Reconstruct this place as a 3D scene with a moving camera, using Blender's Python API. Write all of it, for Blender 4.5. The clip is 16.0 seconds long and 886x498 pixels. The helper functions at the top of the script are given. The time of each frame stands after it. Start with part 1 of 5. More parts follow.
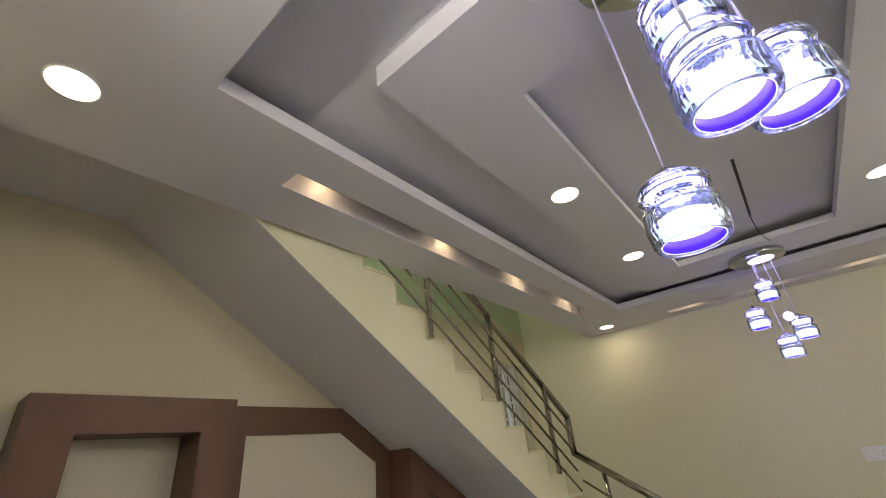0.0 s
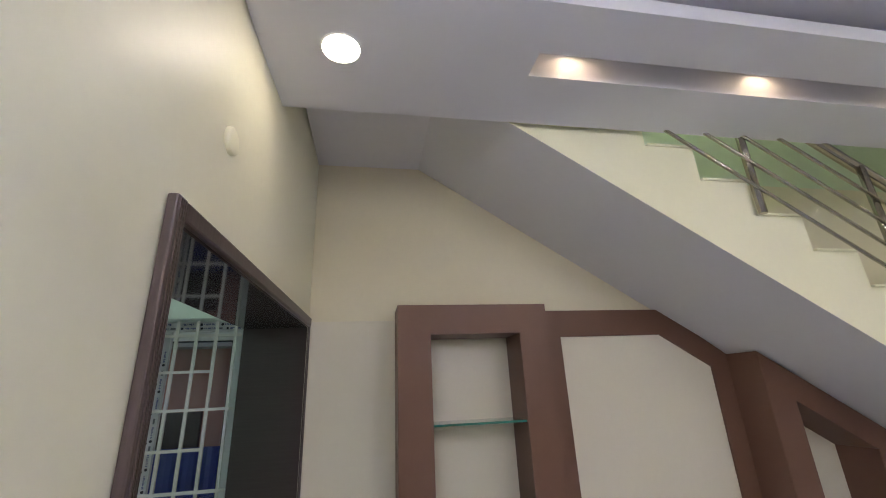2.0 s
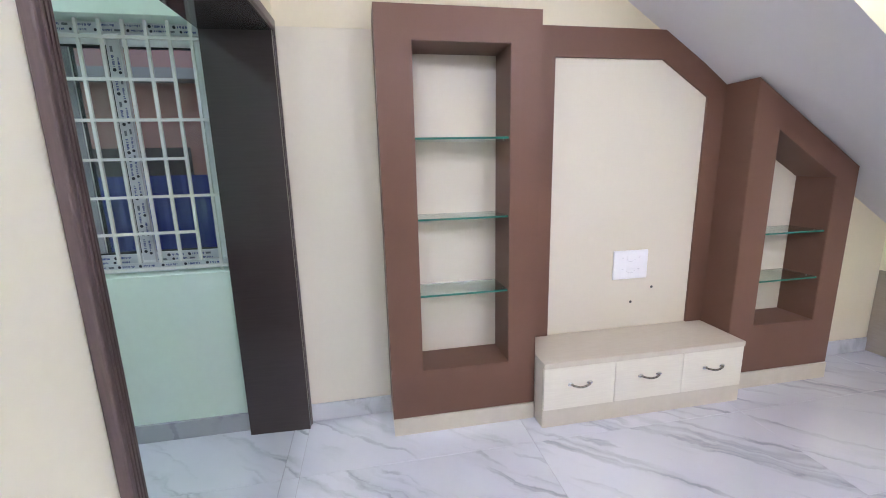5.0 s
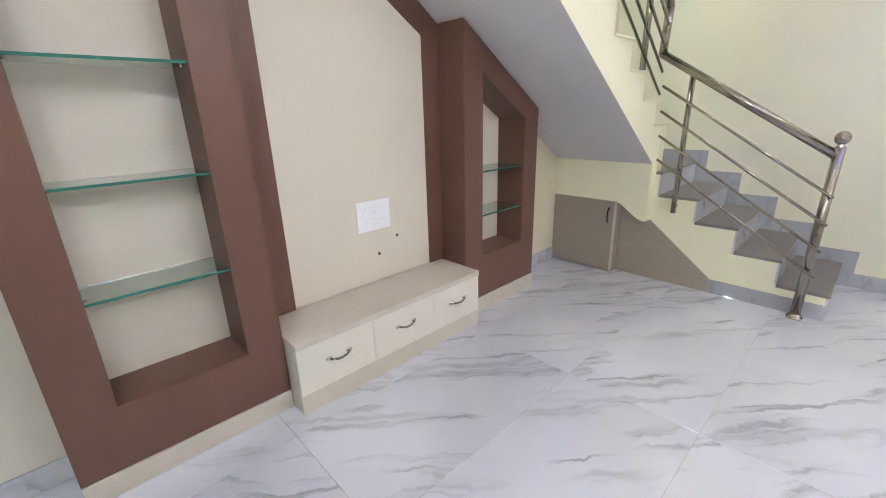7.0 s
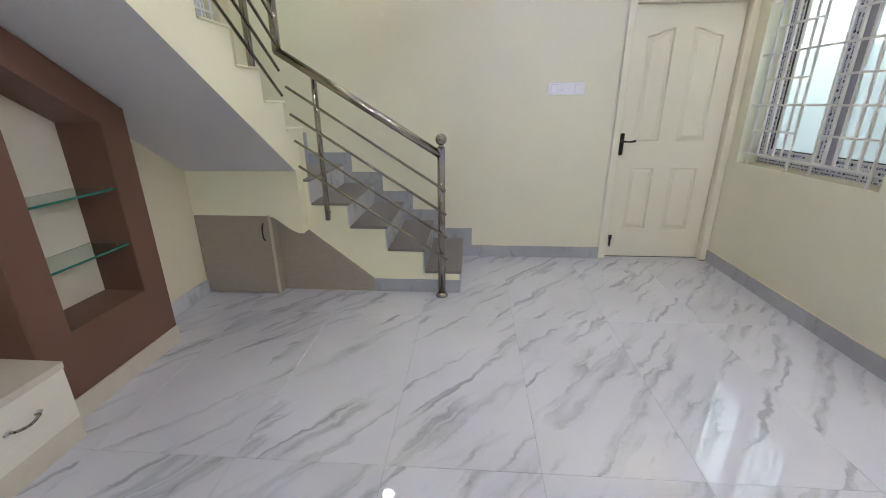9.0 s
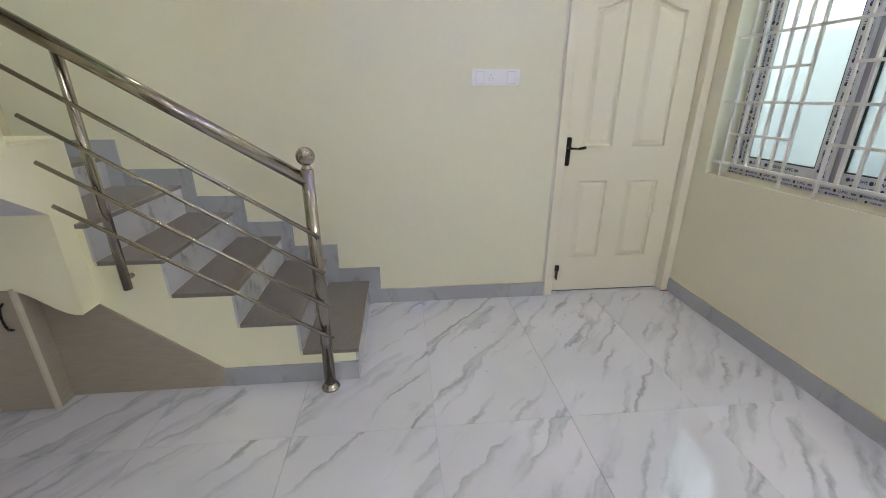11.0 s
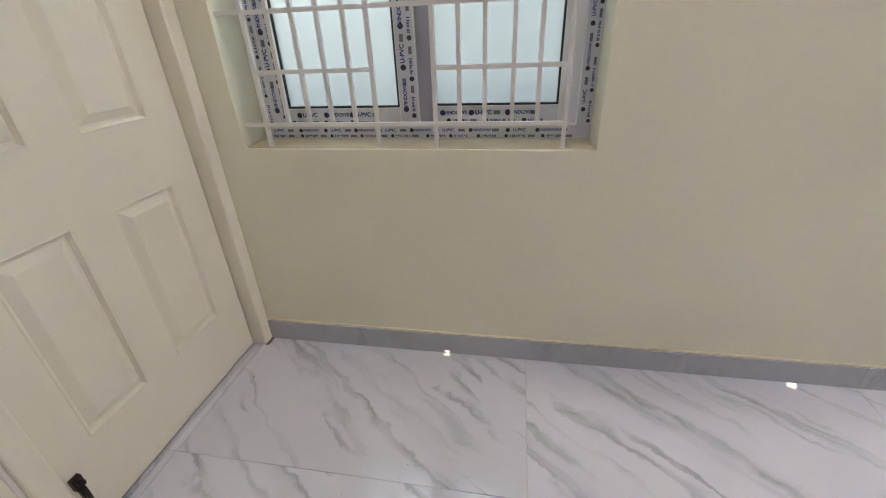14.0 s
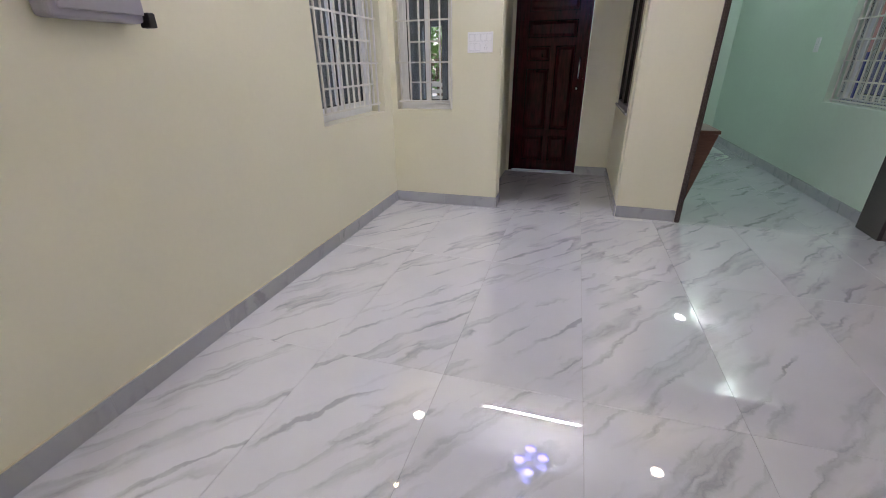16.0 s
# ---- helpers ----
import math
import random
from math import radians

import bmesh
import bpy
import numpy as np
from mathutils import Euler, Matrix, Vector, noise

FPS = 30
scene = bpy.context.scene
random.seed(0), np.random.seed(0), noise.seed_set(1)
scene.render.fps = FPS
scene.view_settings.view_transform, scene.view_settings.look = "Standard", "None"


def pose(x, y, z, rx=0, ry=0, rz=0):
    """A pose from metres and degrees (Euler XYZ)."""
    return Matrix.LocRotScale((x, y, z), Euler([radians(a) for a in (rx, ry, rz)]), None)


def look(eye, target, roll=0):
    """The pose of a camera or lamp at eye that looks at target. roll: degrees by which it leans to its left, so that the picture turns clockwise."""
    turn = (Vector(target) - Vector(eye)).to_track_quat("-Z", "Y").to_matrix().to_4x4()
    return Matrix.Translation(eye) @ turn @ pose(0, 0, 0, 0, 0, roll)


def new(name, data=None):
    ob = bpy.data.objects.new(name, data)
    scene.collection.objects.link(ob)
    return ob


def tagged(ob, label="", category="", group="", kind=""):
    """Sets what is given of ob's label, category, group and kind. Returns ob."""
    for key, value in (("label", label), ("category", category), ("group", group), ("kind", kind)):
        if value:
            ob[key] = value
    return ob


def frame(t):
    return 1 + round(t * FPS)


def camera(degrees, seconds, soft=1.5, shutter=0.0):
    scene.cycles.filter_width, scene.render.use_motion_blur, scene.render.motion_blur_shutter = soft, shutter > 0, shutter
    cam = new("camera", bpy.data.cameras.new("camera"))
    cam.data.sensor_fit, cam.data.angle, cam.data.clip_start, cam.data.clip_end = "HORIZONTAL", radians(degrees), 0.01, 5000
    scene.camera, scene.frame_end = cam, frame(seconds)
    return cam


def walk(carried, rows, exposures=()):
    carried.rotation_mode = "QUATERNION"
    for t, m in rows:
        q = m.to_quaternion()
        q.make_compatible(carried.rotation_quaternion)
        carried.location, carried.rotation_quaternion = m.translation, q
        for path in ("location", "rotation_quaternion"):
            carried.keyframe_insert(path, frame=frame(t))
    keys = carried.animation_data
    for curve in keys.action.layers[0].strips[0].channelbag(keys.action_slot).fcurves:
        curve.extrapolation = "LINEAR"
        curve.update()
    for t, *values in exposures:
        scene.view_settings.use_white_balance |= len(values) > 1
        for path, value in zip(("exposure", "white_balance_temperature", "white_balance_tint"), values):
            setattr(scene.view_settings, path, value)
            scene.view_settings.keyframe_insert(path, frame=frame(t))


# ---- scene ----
cam = camera(94.3, 16.0, soft=1.0)
PATH = [
    (0, (0.344, 0.273, 1.685), (-0.742, 1.688, 2.59), -6.0),
    (0.5, (0.317, 0.322, 1.676), (-1.091, 1.451, 2.538), -5.2),
    (1, (0.275, 0.34, 1.667), (-1.357, 1.16, 2.481), -4.2),
    (1.5, (0.228, 0.364, 1.657), (-1.542, 0.919, 2.405), -3.4),
    (2, (0.193, 0.394, 1.646), (-1.67, 0.734, 2.288), -2.5),
    (2.5, (0.184, 0.439, 1.646), (-1.761, 0.626, 2.071), -1.8),
    (3, (0.164, 0.445, 1.599), (-1.823, 0.561, 1.792), -1.5),
    (3.5, (0.155, 0.446, 1.534), (-1.842, 0.536, 1.487), -1.4),
    (3.7, (0.145, 0.438, 1.508), (-1.848, 0.535, 1.379), -1.4),
    (5.8, (0.054, 0.476, 1.336), (-1.773, 1.06, 0.768), -1.3),
    (6, (0.033, 0.488, 1.335), (-1.752, 1.174, 0.749), -1.4),
    (6.5, (-0.025, 0.564, 1.313), (-1.663, 1.538, 0.704), -1.7),
    (7, (-0.123, 0.697, 1.306), (-1.501, 1.999, 0.668), -1.6),
    (7.5, (-0.16, 0.833, 1.313), (-1.206, 2.402, 0.648), -1.4),
    (8, (-0.189, 0.955, 1.316), (-0.857, 2.714, 0.639), -1.1),
    (8.5, (-0.16, 1.046, 1.321), (-0.51, 2.894, 0.643), -0.6),
    (9, (-0.085, 1.196, 1.315), (-0.218, 3.078, 0.652), -0.3),
    (11.3, (0.118, 2.382, 1.329), (0.386, 4.23, 0.613), 0.1),
    (11.5, (0.14, 2.491, 1.317), (0.479, 4.317, 0.575), 0.1),
    (12, (0.185, 2.799, 1.297), (0.776, 4.54, 0.509), -0.1),
    (12.5, (0.314, 3.063, 1.267), (1.174, 4.656, 0.417), -0.7),
    (13, (0.496, 3.274, 1.227), (1.64, 4.65, 0.335), -1.9),
    (13.5, (0.573, 3.542, 1.217), (2.085, 4.459, 0.283), -2.0),
    (14, (0.659, 3.678, 1.226), (2.394, 4.007, 0.288), -2.5),
    (14.5, (0.724, 3.7, 1.216), (2.469, 3.365, 0.298), -3.2),
    (15, (0.686, 3.728, 1.218), (2.174, 2.746, 0.311), -3.3),
    (15.3, (0.597, 3.736, 1.265), (1.806, 2.435, 0.345), -1.8),
    (15.5, (0.524, 3.728, 1.283), (1.535, 2.26, 0.376), -1.4),
    (16, (0.368, 3.791, 1.28), (0.902, 2.049, 0.454), -0.8),
]
EXPOSURES = [(0, 0.78, 7420, 9), (0.5, 1.01, 7150, 10), (1.0, 1.2, 6900, 10), (1.5, 1.3, 6540, 11), (2.5, 1.50, 6080, 15), (3.5, 2.12, 5760, 17), (6, 2.42, 5920, 15), (7, 2.18, 6000, 13),
             (8, 1.81, 6050, 12), (9, 1.62, 6060, 11), (11.5, 1.6, 6180, 9), (12.5, 1.59, 6240, 10), (13.5, 1.57, 6350, 14), (14.5, 1.55, 6420, 18), (15, 1.42, 6430, 19), (16, 1.45, 6350, 15)]
walk(cam, [(t, look(eye, target, roll)) for t, eye, target, roll in PATH], EXPOSURES)

# ---------------------------------------------------------------- world and sun
world = bpy.data.worlds.new("sky")
scene.world = world
world.use_nodes = True
wn = world.node_tree
sky = wn.nodes.new("ShaderNodeTexSky")
sky.sky_type = 'NISHITA'
sky.sun_disc = False
sky.sun_elevation = radians(62)
sky.sun_rotation = radians(250)
wn.nodes["Background"].inputs[1].default_value = 0.12
wn.links.new(sky.outputs[0], wn.nodes["Background"].inputs[0])
sun = new("sun", bpy.data.lights.new("sun", 'SUN'))
sun.data.energy = 3.0
sun.data.angle = radians(0.6)
sun.data.color = (1.0, 0.95, 0.88)
sun.matrix_world = look((-6, -2.2, 12), (0, 0, 0))


def area(name, eye, target, sx, sy, watts, colour):
    """A rectangular lamp that stands for the daylight outside a window."""
    lamp = bpy.data.lights.new(name, 'AREA')
    lamp.shape, lamp.size, lamp.size_y, lamp.energy, lamp.color = 'RECTANGLE', sx, sy, watts, colour
    ob = new(name, lamp)
    ob.matrix_world = look(eye, target)
    return ob


area("daylight_east", (2.85, 4.6, 2.15), (2.0, 4.3, 1.7), 2.0, 0.9, 9.5, (1.0, 0.98, 0.93))
area("daylight_landing", (-2.75, 4.35, 2.1), (-2.0, 4.35, 2.1), 0.6, 1.0, 1.2, (0.9, 0.97, 1.0))

# lamp brightness
DOWN, SPOT, TUBE, PEND = 23.0, 17.0, 240.0, 4.2

# ---------------------------------------------------------------- materials
def material(name, base, rough=0.5, metal=0.0, vary=0.06, scale=6.0, bump=0.0, bump_scale=300.0, coat=0.0, spec=0.5):
    """A painted or plain surface with slow tone drift, fine grain and a little relief."""
    m = bpy.data.materials.new(name)
    m.use_nodes = True
    nt = m.node_tree
    b = nt.nodes["Principled BSDF"]
    b.inputs["Roughness"].default_value = rough
    b.inputs["Metallic"].default_value = metal
    b.inputs["Coat Weight"].default_value = coat
    b.inputs["Coat Roughness"].default_value = 0.08
    b.inputs["Specular IOR Level"].default_value = spec
    tc = nt.nodes.new("ShaderNodeTexCoord")
    big = nt.nodes.new("ShaderNodeTexNoise")
    big.inputs["Scale"].default_value = scale * 0.25
    big.inputs["Detail"].default_value = 4
    fine = nt.nodes.new("ShaderNodeTexNoise")
    fine.inputs["Scale"].default_value = scale * 9
    fine.inputs["Detail"].default_value = 3
    nt.links.new(tc.outputs["Object"], big.inputs["Vector"])
    nt.links.new(tc.outputs["Object"], fine.inputs["Vector"])
    add = nt.nodes.new("ShaderNodeMath")
    add.operation = 'MULTIPLY_ADD'
    add.inputs[1].default_value = 0.35
    nt.links.new(fine.outputs[0], add.inputs[0])
    nt.links.new(big.outputs[0], add.inputs[2])
    ramp = nt.nodes.new("ShaderNodeValToRGB")
    ramp.color_ramp.elements[0].position = 0.4
    ramp.color_ramp.elements[1].position = 0.95
    ramp.color_ramp.elements[0].color = (*[max(0, c * (1 - vary)) for c in base], 1)
    ramp.color_ramp.elements[1].color = (*[min(1, c * (1 + vary)) for c in base], 1)
    nt.links.new(add.outputs[0], ramp.inputs[0])
    nt.links.new(ramp.outputs[0], b.inputs["Base Color"])
    if bump:
        n2 = nt.nodes.new("ShaderNodeTexNoise")
        n2.inputs["Scale"].default_value = bump_scale
        n2.inputs["Detail"].default_value = 2
        nt.links.new(tc.outputs["Object"], n2.inputs["Vector"])
        bp = nt.nodes.new("ShaderNodeBump")
        bp.inputs["Strength"].default_value = bump
        bp.inputs["Distance"].default_value = 0.004
        nt.links.new(n2.outputs[0], bp.inputs["Height"])
        nt.links.new(bp.outputs[0], b.inputs["Normal"])
    return m


def grained(name, base, dark, rough, stretch, scale=9.0, amount=0.6, coat=0.0, bump=0.15):
    """Wood or laminate with grain drawn out along one axis."""
    m = bpy.data.materials.new(name)
    m.use_nodes = True
    nt = m.node_tree
    b = nt.nodes["Principled BSDF"]
    b.inputs["Roughness"].default_value = rough
    b.inputs["Coat Weight"].default_value = coat
    b.inputs["Coat Roughness"].default_value = 0.1
    tc = nt.nodes.new("ShaderNodeTexCoord")
    mp = nt.nodes.new("ShaderNodeMapping")
    mp.inputs["Scale"].default_value = stretch
    nt.links.new(tc.outputs["Object"], mp.inputs["Vector"])
    n = nt.nodes.new("ShaderNodeTexNoise")
    n.inputs["Scale"].default_value = scale
    n.inputs["Detail"].default_value = 6
    n.inputs["Roughness"].default_value = amount
    nt.links.new(mp.outputs[0], n.inputs["Vector"])
    ramp = nt.nodes.new("ShaderNodeValToRGB")
    ramp.color_ramp.elements[0].position, ramp.color_ramp.elements[1].position = 0.32, 0.68
    ramp.color_ramp.elements[0].color, ramp.color_ramp.elements[1].color = (*dark, 1), (*base, 1)
    nt.links.new(n.outputs[0], ramp.inputs[0])
    nt.links.new(ramp.outputs[0], b.inputs["Base Color"])
    bp = nt.nodes.new("ShaderNodeBump")
    bp.inputs["Strength"].default_value = bump
    bp.inputs["Distance"].default_value = 0.002
    nt.links.new(n.outputs[0], bp.inputs["Height"])
    nt.links.new(bp.outputs[0], b.inputs["Normal"])
    return m


def marble(name, base, vein, rough, vein_scale, cloud, per_piece=True, turn=-50.0, strength=1.0, coat=0.0):
    """Polished marble-look tile: long broken diagonal veins on pale stone, a different cut on each piece."""
    m = bpy.data.materials.new(name)
    m.use_nodes = True
    nt = m.node_tree
    b = nt.nodes["Principled BSDF"]
    b.inputs["Roughness"].default_value = rough
    b.inputs["Specular IOR Level"].default_value = 0.6
    b.inputs["Coat Weight"].default_value = coat
    b.inputs["Coat Roughness"].default_value = 0.012
    b.inputs["Coat IOR"].default_value = 1.75
    geo = nt.nodes.new("ShaderNodeNewGeometry")
    info = nt.nodes.new("ShaderNodeObjectInfo")
    shift = nt.nodes.new("ShaderNodeVectorMath")
    shift.operation = 'MULTIPLY_ADD'
    comb = nt.nodes.new("ShaderNodeCombineXYZ")
    for i, k in enumerate((37.0, 53.0, 71.0)):
        mu = nt.nodes.new("ShaderNodeMath")
        mu.operation = 'MULTIPLY'
        mu.inputs[1].default_value = k if per_piece else 0.0
        nt.links.new(info.outputs["Random"], mu.inputs[0])
        nt.links.new(mu.outputs[0], comb.inputs[i])
    nt.links.new(geo.outputs["Position"], shift.inputs[0])
    shift.inputs[1].default_value = (1, 1, 1)
    nt.links.new(comb.outputs[0], shift.inputs[2])
    # rotate so that the veins run diagonally, then draw them out lengthwise
    rot = nt.nodes.new("ShaderNodeMapping")
    rot.inputs["Rotation"].default_value = (0, 0, radians(turn))
    nt.links.new(shift.outputs[0], rot.inputs["Vector"])
    warp = nt.nodes.new("ShaderNodeTexNoise")
    warp.inputs["Scale"].default_value = 5.5
    warp.inputs["Detail"].default_value = 5
    warp.inputs["Roughness"].default_value = 0.6
    nt.links.new(rot.outputs[0], warp.inputs["Vector"])
    wv = nt.nodes.new("ShaderNodeVectorMath")
    wv.operation = 'MULTIPLY_ADD'
    wv.inputs[1].default_value = (0.12, 0.12, 0.12)
    nt.links.new(warp.outputs["Color"], wv.inputs[0])
    nt.links.new(rot.outputs[0], wv.inputs[2])
    squash = nt.nodes.new("ShaderNodeMapping")
    squash.inputs["Scale"].default_value = (0.30, 1.7, 1.0)
    nt.links.new(wv.outputs[0], squash.inputs["Vector"])
    cell = nt.nodes.new("ShaderNodeTexNoise")
    cell.inputs["Scale"].default_value = vein_scale
    cell.inputs["Detail"].default_value = 3.5
    cell.inputs["Roughness"].default_value = 0.5
    nt.links.new(squash.outputs[0], cell.inputs["Vector"])
    # thin crest lines: distance of the noise from its middle value
    sub = nt.nodes.new("ShaderNodeMath")
    sub.operation = 'SUBTRACT'
    sub.inputs[1].default_value = 0.5
    nt.links.new(cell.outputs[0], sub.inputs[0])
    ab = nt.nodes.new("ShaderNodeMath")
    ab.operation = 'ABSOLUTE'
    nt.links.new(sub.outputs[0], ab.inputs[0])
    line = nt.nodes.new("ShaderNodeMapRange")
    line.inputs["From Min"].default_value = 0.0
    line.inputs["From Max"].default_value = 0.028
    line.inputs["To Min"].default_value = 0.85
    line.inputs["To Max"].default_value = 0.0
    nt.links.new(ab.outputs[0], line.inputs["Value"])
    # soft smoky side of each vein
    smoke = nt.nodes.new("ShaderNodeMapRange")
    smoke.inputs["From Min"].default_value = 0.0
    smoke.inputs["From Max"].default_value = 0.10
    smoke.inputs["To Min"].default_value = 0.66
    smoke.inputs["To Max"].default_value = 0.0
    nt.links.new(sub.outputs[0], smoke.inputs["Value"])
    cut = nt.nodes.new("ShaderNodeMath")
    cut.operation = 'GREATER_THAN'
    cut.inputs[1].default_value = 0.0
    nt.links.new(sub.outputs[0], cut.inputs[0])
    sm = nt.nodes.new("ShaderNodeMath")
    sm.operation = 'MULTIPLY'
    nt.links.new(smoke.outputs[0], sm.inputs[0])
    nt.links.new(cut.outputs[0], sm.inputs[1])
    both = nt.nodes.new("ShaderNodeMath")
    both.operation = 'MAXIMUM'
    nt.links.new(line.outputs[0], both.inputs[0])
    nt.links.new(sm.outputs[0], both.inputs[1])
    # break the veins into separate strokes
    gate = nt.nodes.new("ShaderNodeTexNoise")
    gate.inputs["Scale"].default_value = 4.2
    gate.inputs["Detail"].default_value = 3
    nt.links.new(squash.outputs[0], gate.inputs["Vector"])
    gr = nt.nodes.new("ShaderNodeMapRange")
    gr.inputs["From Min"].default_value = 0.47
    gr.inputs["From Max"].default_value = 0.56
    nt.links.new(gate.outputs[0], gr.inputs["Value"])
    amt = nt.nodes.new("ShaderNodeMath")
    amt.operation = 'MULTIPLY'
    nt.links.new(both.outputs[0], amt.inputs[0])
    nt.links.new(gr.outputs[0], amt.inputs[1])
    # second family: short wavy strokes side by side
    wave = nt.nodes.new("ShaderNodeTexWave")
    wave.wave_type, wave.bands_direction = 'BANDS', 'Y'
    wave.inputs["Scale"].default_value = 1.15
    wave.inputs["Distortion"].default_value = 6.5
    wave.inputs["Detail"].default_value = 4.0
    wave.inputs["Detail Scale"].default_value = 1.1
    wave.inputs["Detail Roughness"].default_value = 0.6
    nt.links.new(squash.outputs[0], wave.inputs["Vector"])
    sharp = nt.nodes.new("ShaderNodeMapRange")
    sharp.interpolation_type = 'SMOOTHSTEP'
    sharp.inputs["From Min"].default_value = 0.89
    sharp.inputs["From Max"].default_value = 1.0
    nt.links.new(wave.outputs["Fac"], sharp.inputs["Value"])
    gate2 = nt.nodes.new("ShaderNodeTexNoise")
    gate2.inputs["Scale"].default_value = 4.2
    gate2.inputs["Detail"].default_value = 3
    off = nt.nodes.new("ShaderNodeVectorMath")
    off.operation = 'ADD'
    off.inputs[1].default_value = (13.1, 4.7, 2.2)
    nt.links.new(squash.outputs[0], off.inputs[0])
    nt.links.new(off.outputs[0], gate2.inputs["Vector"])
    gr2 = nt.nodes.new("ShaderNodeMapRange")
    gr2.inputs["From Min"].default_value = 0.51
    gr2.inputs["From Max"].default_value = 0.62
    nt.links.new(gate2.outputs[0], gr2.inputs["Value"])
    st2 = nt.nodes.new("ShaderNodeMath")
    st2.operation = 'MULTIPLY'
    nt.links.new(sharp.outputs[0], st2.inputs[0])
    nt.links.new(gr2.outputs[0], st2.inputs[1])
    top = nt.nodes.new("ShaderNodeMath")
    top.operation = 'MAXIMUM'
    nt.links.new(amt.outputs[0], top.inputs[0])
    nt.links.new(st2.outputs[0], top.inputs[1])
    # fine streaks along the veins, so that each stroke feathers out
    comb_map = nt.nodes.new("ShaderNodeMapping")
    comb_map.inputs["Scale"].default_value = (0.9, 3.4, 1.0)
    nt.links.new(squash.outputs[0], comb_map.inputs["Vector"])
    streak = nt.nodes.new("ShaderNodeTexNoise")
    streak.inputs["Scale"].default_value = 5.0
    streak.inputs["Detail"].default_value = 3
    nt.links.new(comb_map.outputs[0], streak.inputs["Vector"])
    feather = nt.nodes.new("ShaderNodeMapRange")
    feather.inputs["From Min"].default_value = 0.36
    feather.inputs["From Max"].default_value = 0.60
    feather.inputs["To Min"].default_value = 0.25
    feather.inputs["To Max"].default_value = 1.15
    nt.links.new(streak.outputs[0], feather.inputs["Value"])
    soft_top = nt.nodes.new("ShaderNodeMath")
    soft_top.operation = 'MULTIPLY'
    soft_top.use_clamp = True
    nt.links.new(top.outputs[0], soft_top.inputs[0])
    nt.links.new(feather.outputs[0], soft_top.inputs[1])
    amt2 = nt.nodes.new("ShaderNodeMath")
    amt2.operation = 'MULTIPLY'
    amt2.inputs[1].default_value = strength
    nt.links.new(soft_top.outputs[0], amt2.inputs[0])
    cl = nt.nodes.new("ShaderNodeTexNoise")
    cl.inputs["Scale"].default_value = 1.7
    cl.inputs["Detail"].default_value = 4
    nt.links.new(wv.outputs[0], cl.inputs["Vector"])
    ground = nt.nodes.new("ShaderNodeValToRGB")
    ground.color_ramp.elements[0].position, ground.color_ramp.elements[1].position = 0.35, 0.7
    ground.color_ramp.elements[0].color, ground.color_ramp.elements[1].color = (*cloud, 1), (*base, 1)
    nt.links.new(cl.outputs[0], ground.inputs[0])
    mix = nt.nodes.new("ShaderNodeMix")
    mix.data_type = 'RGBA'
    # colour sockets of the mix node are at 6 and 7
    nt.links.new(amt2.outputs[0], mix.inputs[0])
    nt.links.new(ground.outputs[0], mix.inputs[6])
    mix.inputs[7].default_value = (*vein, 1)
    nt.links.new(mix.outputs[2], b.inputs["Base Color"])
    return m


def glowing(name, colour, strength):
    m = bpy.data.materials.new(name)
    m.use_nodes = True
    b = m.node_tree.nodes["Principled BSDF"]
    b.inputs["Base Color"].default_value = (0.8, 0.8, 0.8, 1)
    b.inputs["Emission Color"].default_value = (*colour, 1)
    b.inputs["Emission Strength"].default_value = strength
    return m


def clear(name, tint, rough=0.0, ior=1.45):
    m = bpy.data.materials.new(name)
    m.use_nodes = True
    b = m.node_tree.nodes["Principled BSDF"]
    b.inputs["Base Color"].default_value = (*tint, 1)
    b.inputs["Roughness"].default_value = rough
    b.inputs["Transmission Weight"].default_value = 1.0
    b.inputs["IOR"].default_value = ior
    return m


def frosted(name, tint):
    """Frosted pane: passes daylight on diffusely, with a weak gloss."""
    m = bpy.data.materials.new(name)
    m.use_nodes = True
    nt = m.node_tree
    out = nt.nodes["Material Output"]
    tr = nt.nodes.new("ShaderNodeBsdfTranslucent")
    gl = nt.nodes.new("ShaderNodeBsdfGlossy")
    gl.inputs["Roughness"].default_value = 0.25
    mx = nt.nodes.new("ShaderNodeMixShader")
    mx.inputs[0].default_value = 0.06
    n = nt.nodes.new("ShaderNodeTexNoise")
    n.inputs["Scale"].default_value = 1.6
    ramp = nt.nodes.new("ShaderNodeValToRGB")
    ramp.color_ramp.elements[0].color = (*[c * 0.9 for c in tint], 1)
    ramp.color_ramp.elements[1].color = (*tint, 1)
    tc = nt.nodes.new("ShaderNodeTexCoord")
    nt.links.new(tc.outputs["Object"], n.inputs["Vector"])
    nt.links.new(n.outputs[0], ramp.inputs[0])
    nt.links.new(ramp.outputs[0], tr.inputs[0])
    rf = nt.nodes.new("ShaderNodeBsdfRefraction")
    rf.inputs["Roughness"].default_value = 0.2
    rf.inputs["IOR"].default_value = 1.05
    nt.links.new(ramp.outputs[0], rf.inputs[0])
    half = nt.nodes.new("ShaderNodeMixShader")
    half.inputs[0].default_value = 0.5
    nt.links.new(tr.outputs[0], half.inputs[1])
    nt.links.new(rf.outputs[0], half.inputs[2])
    nt.links.new(half.outputs[0], mx.inputs[1])
    nt.links.new(gl.outputs[0], mx.inputs[2])
    nt.links.new(mx.outputs[0], out.inputs["Surface"])
    return m


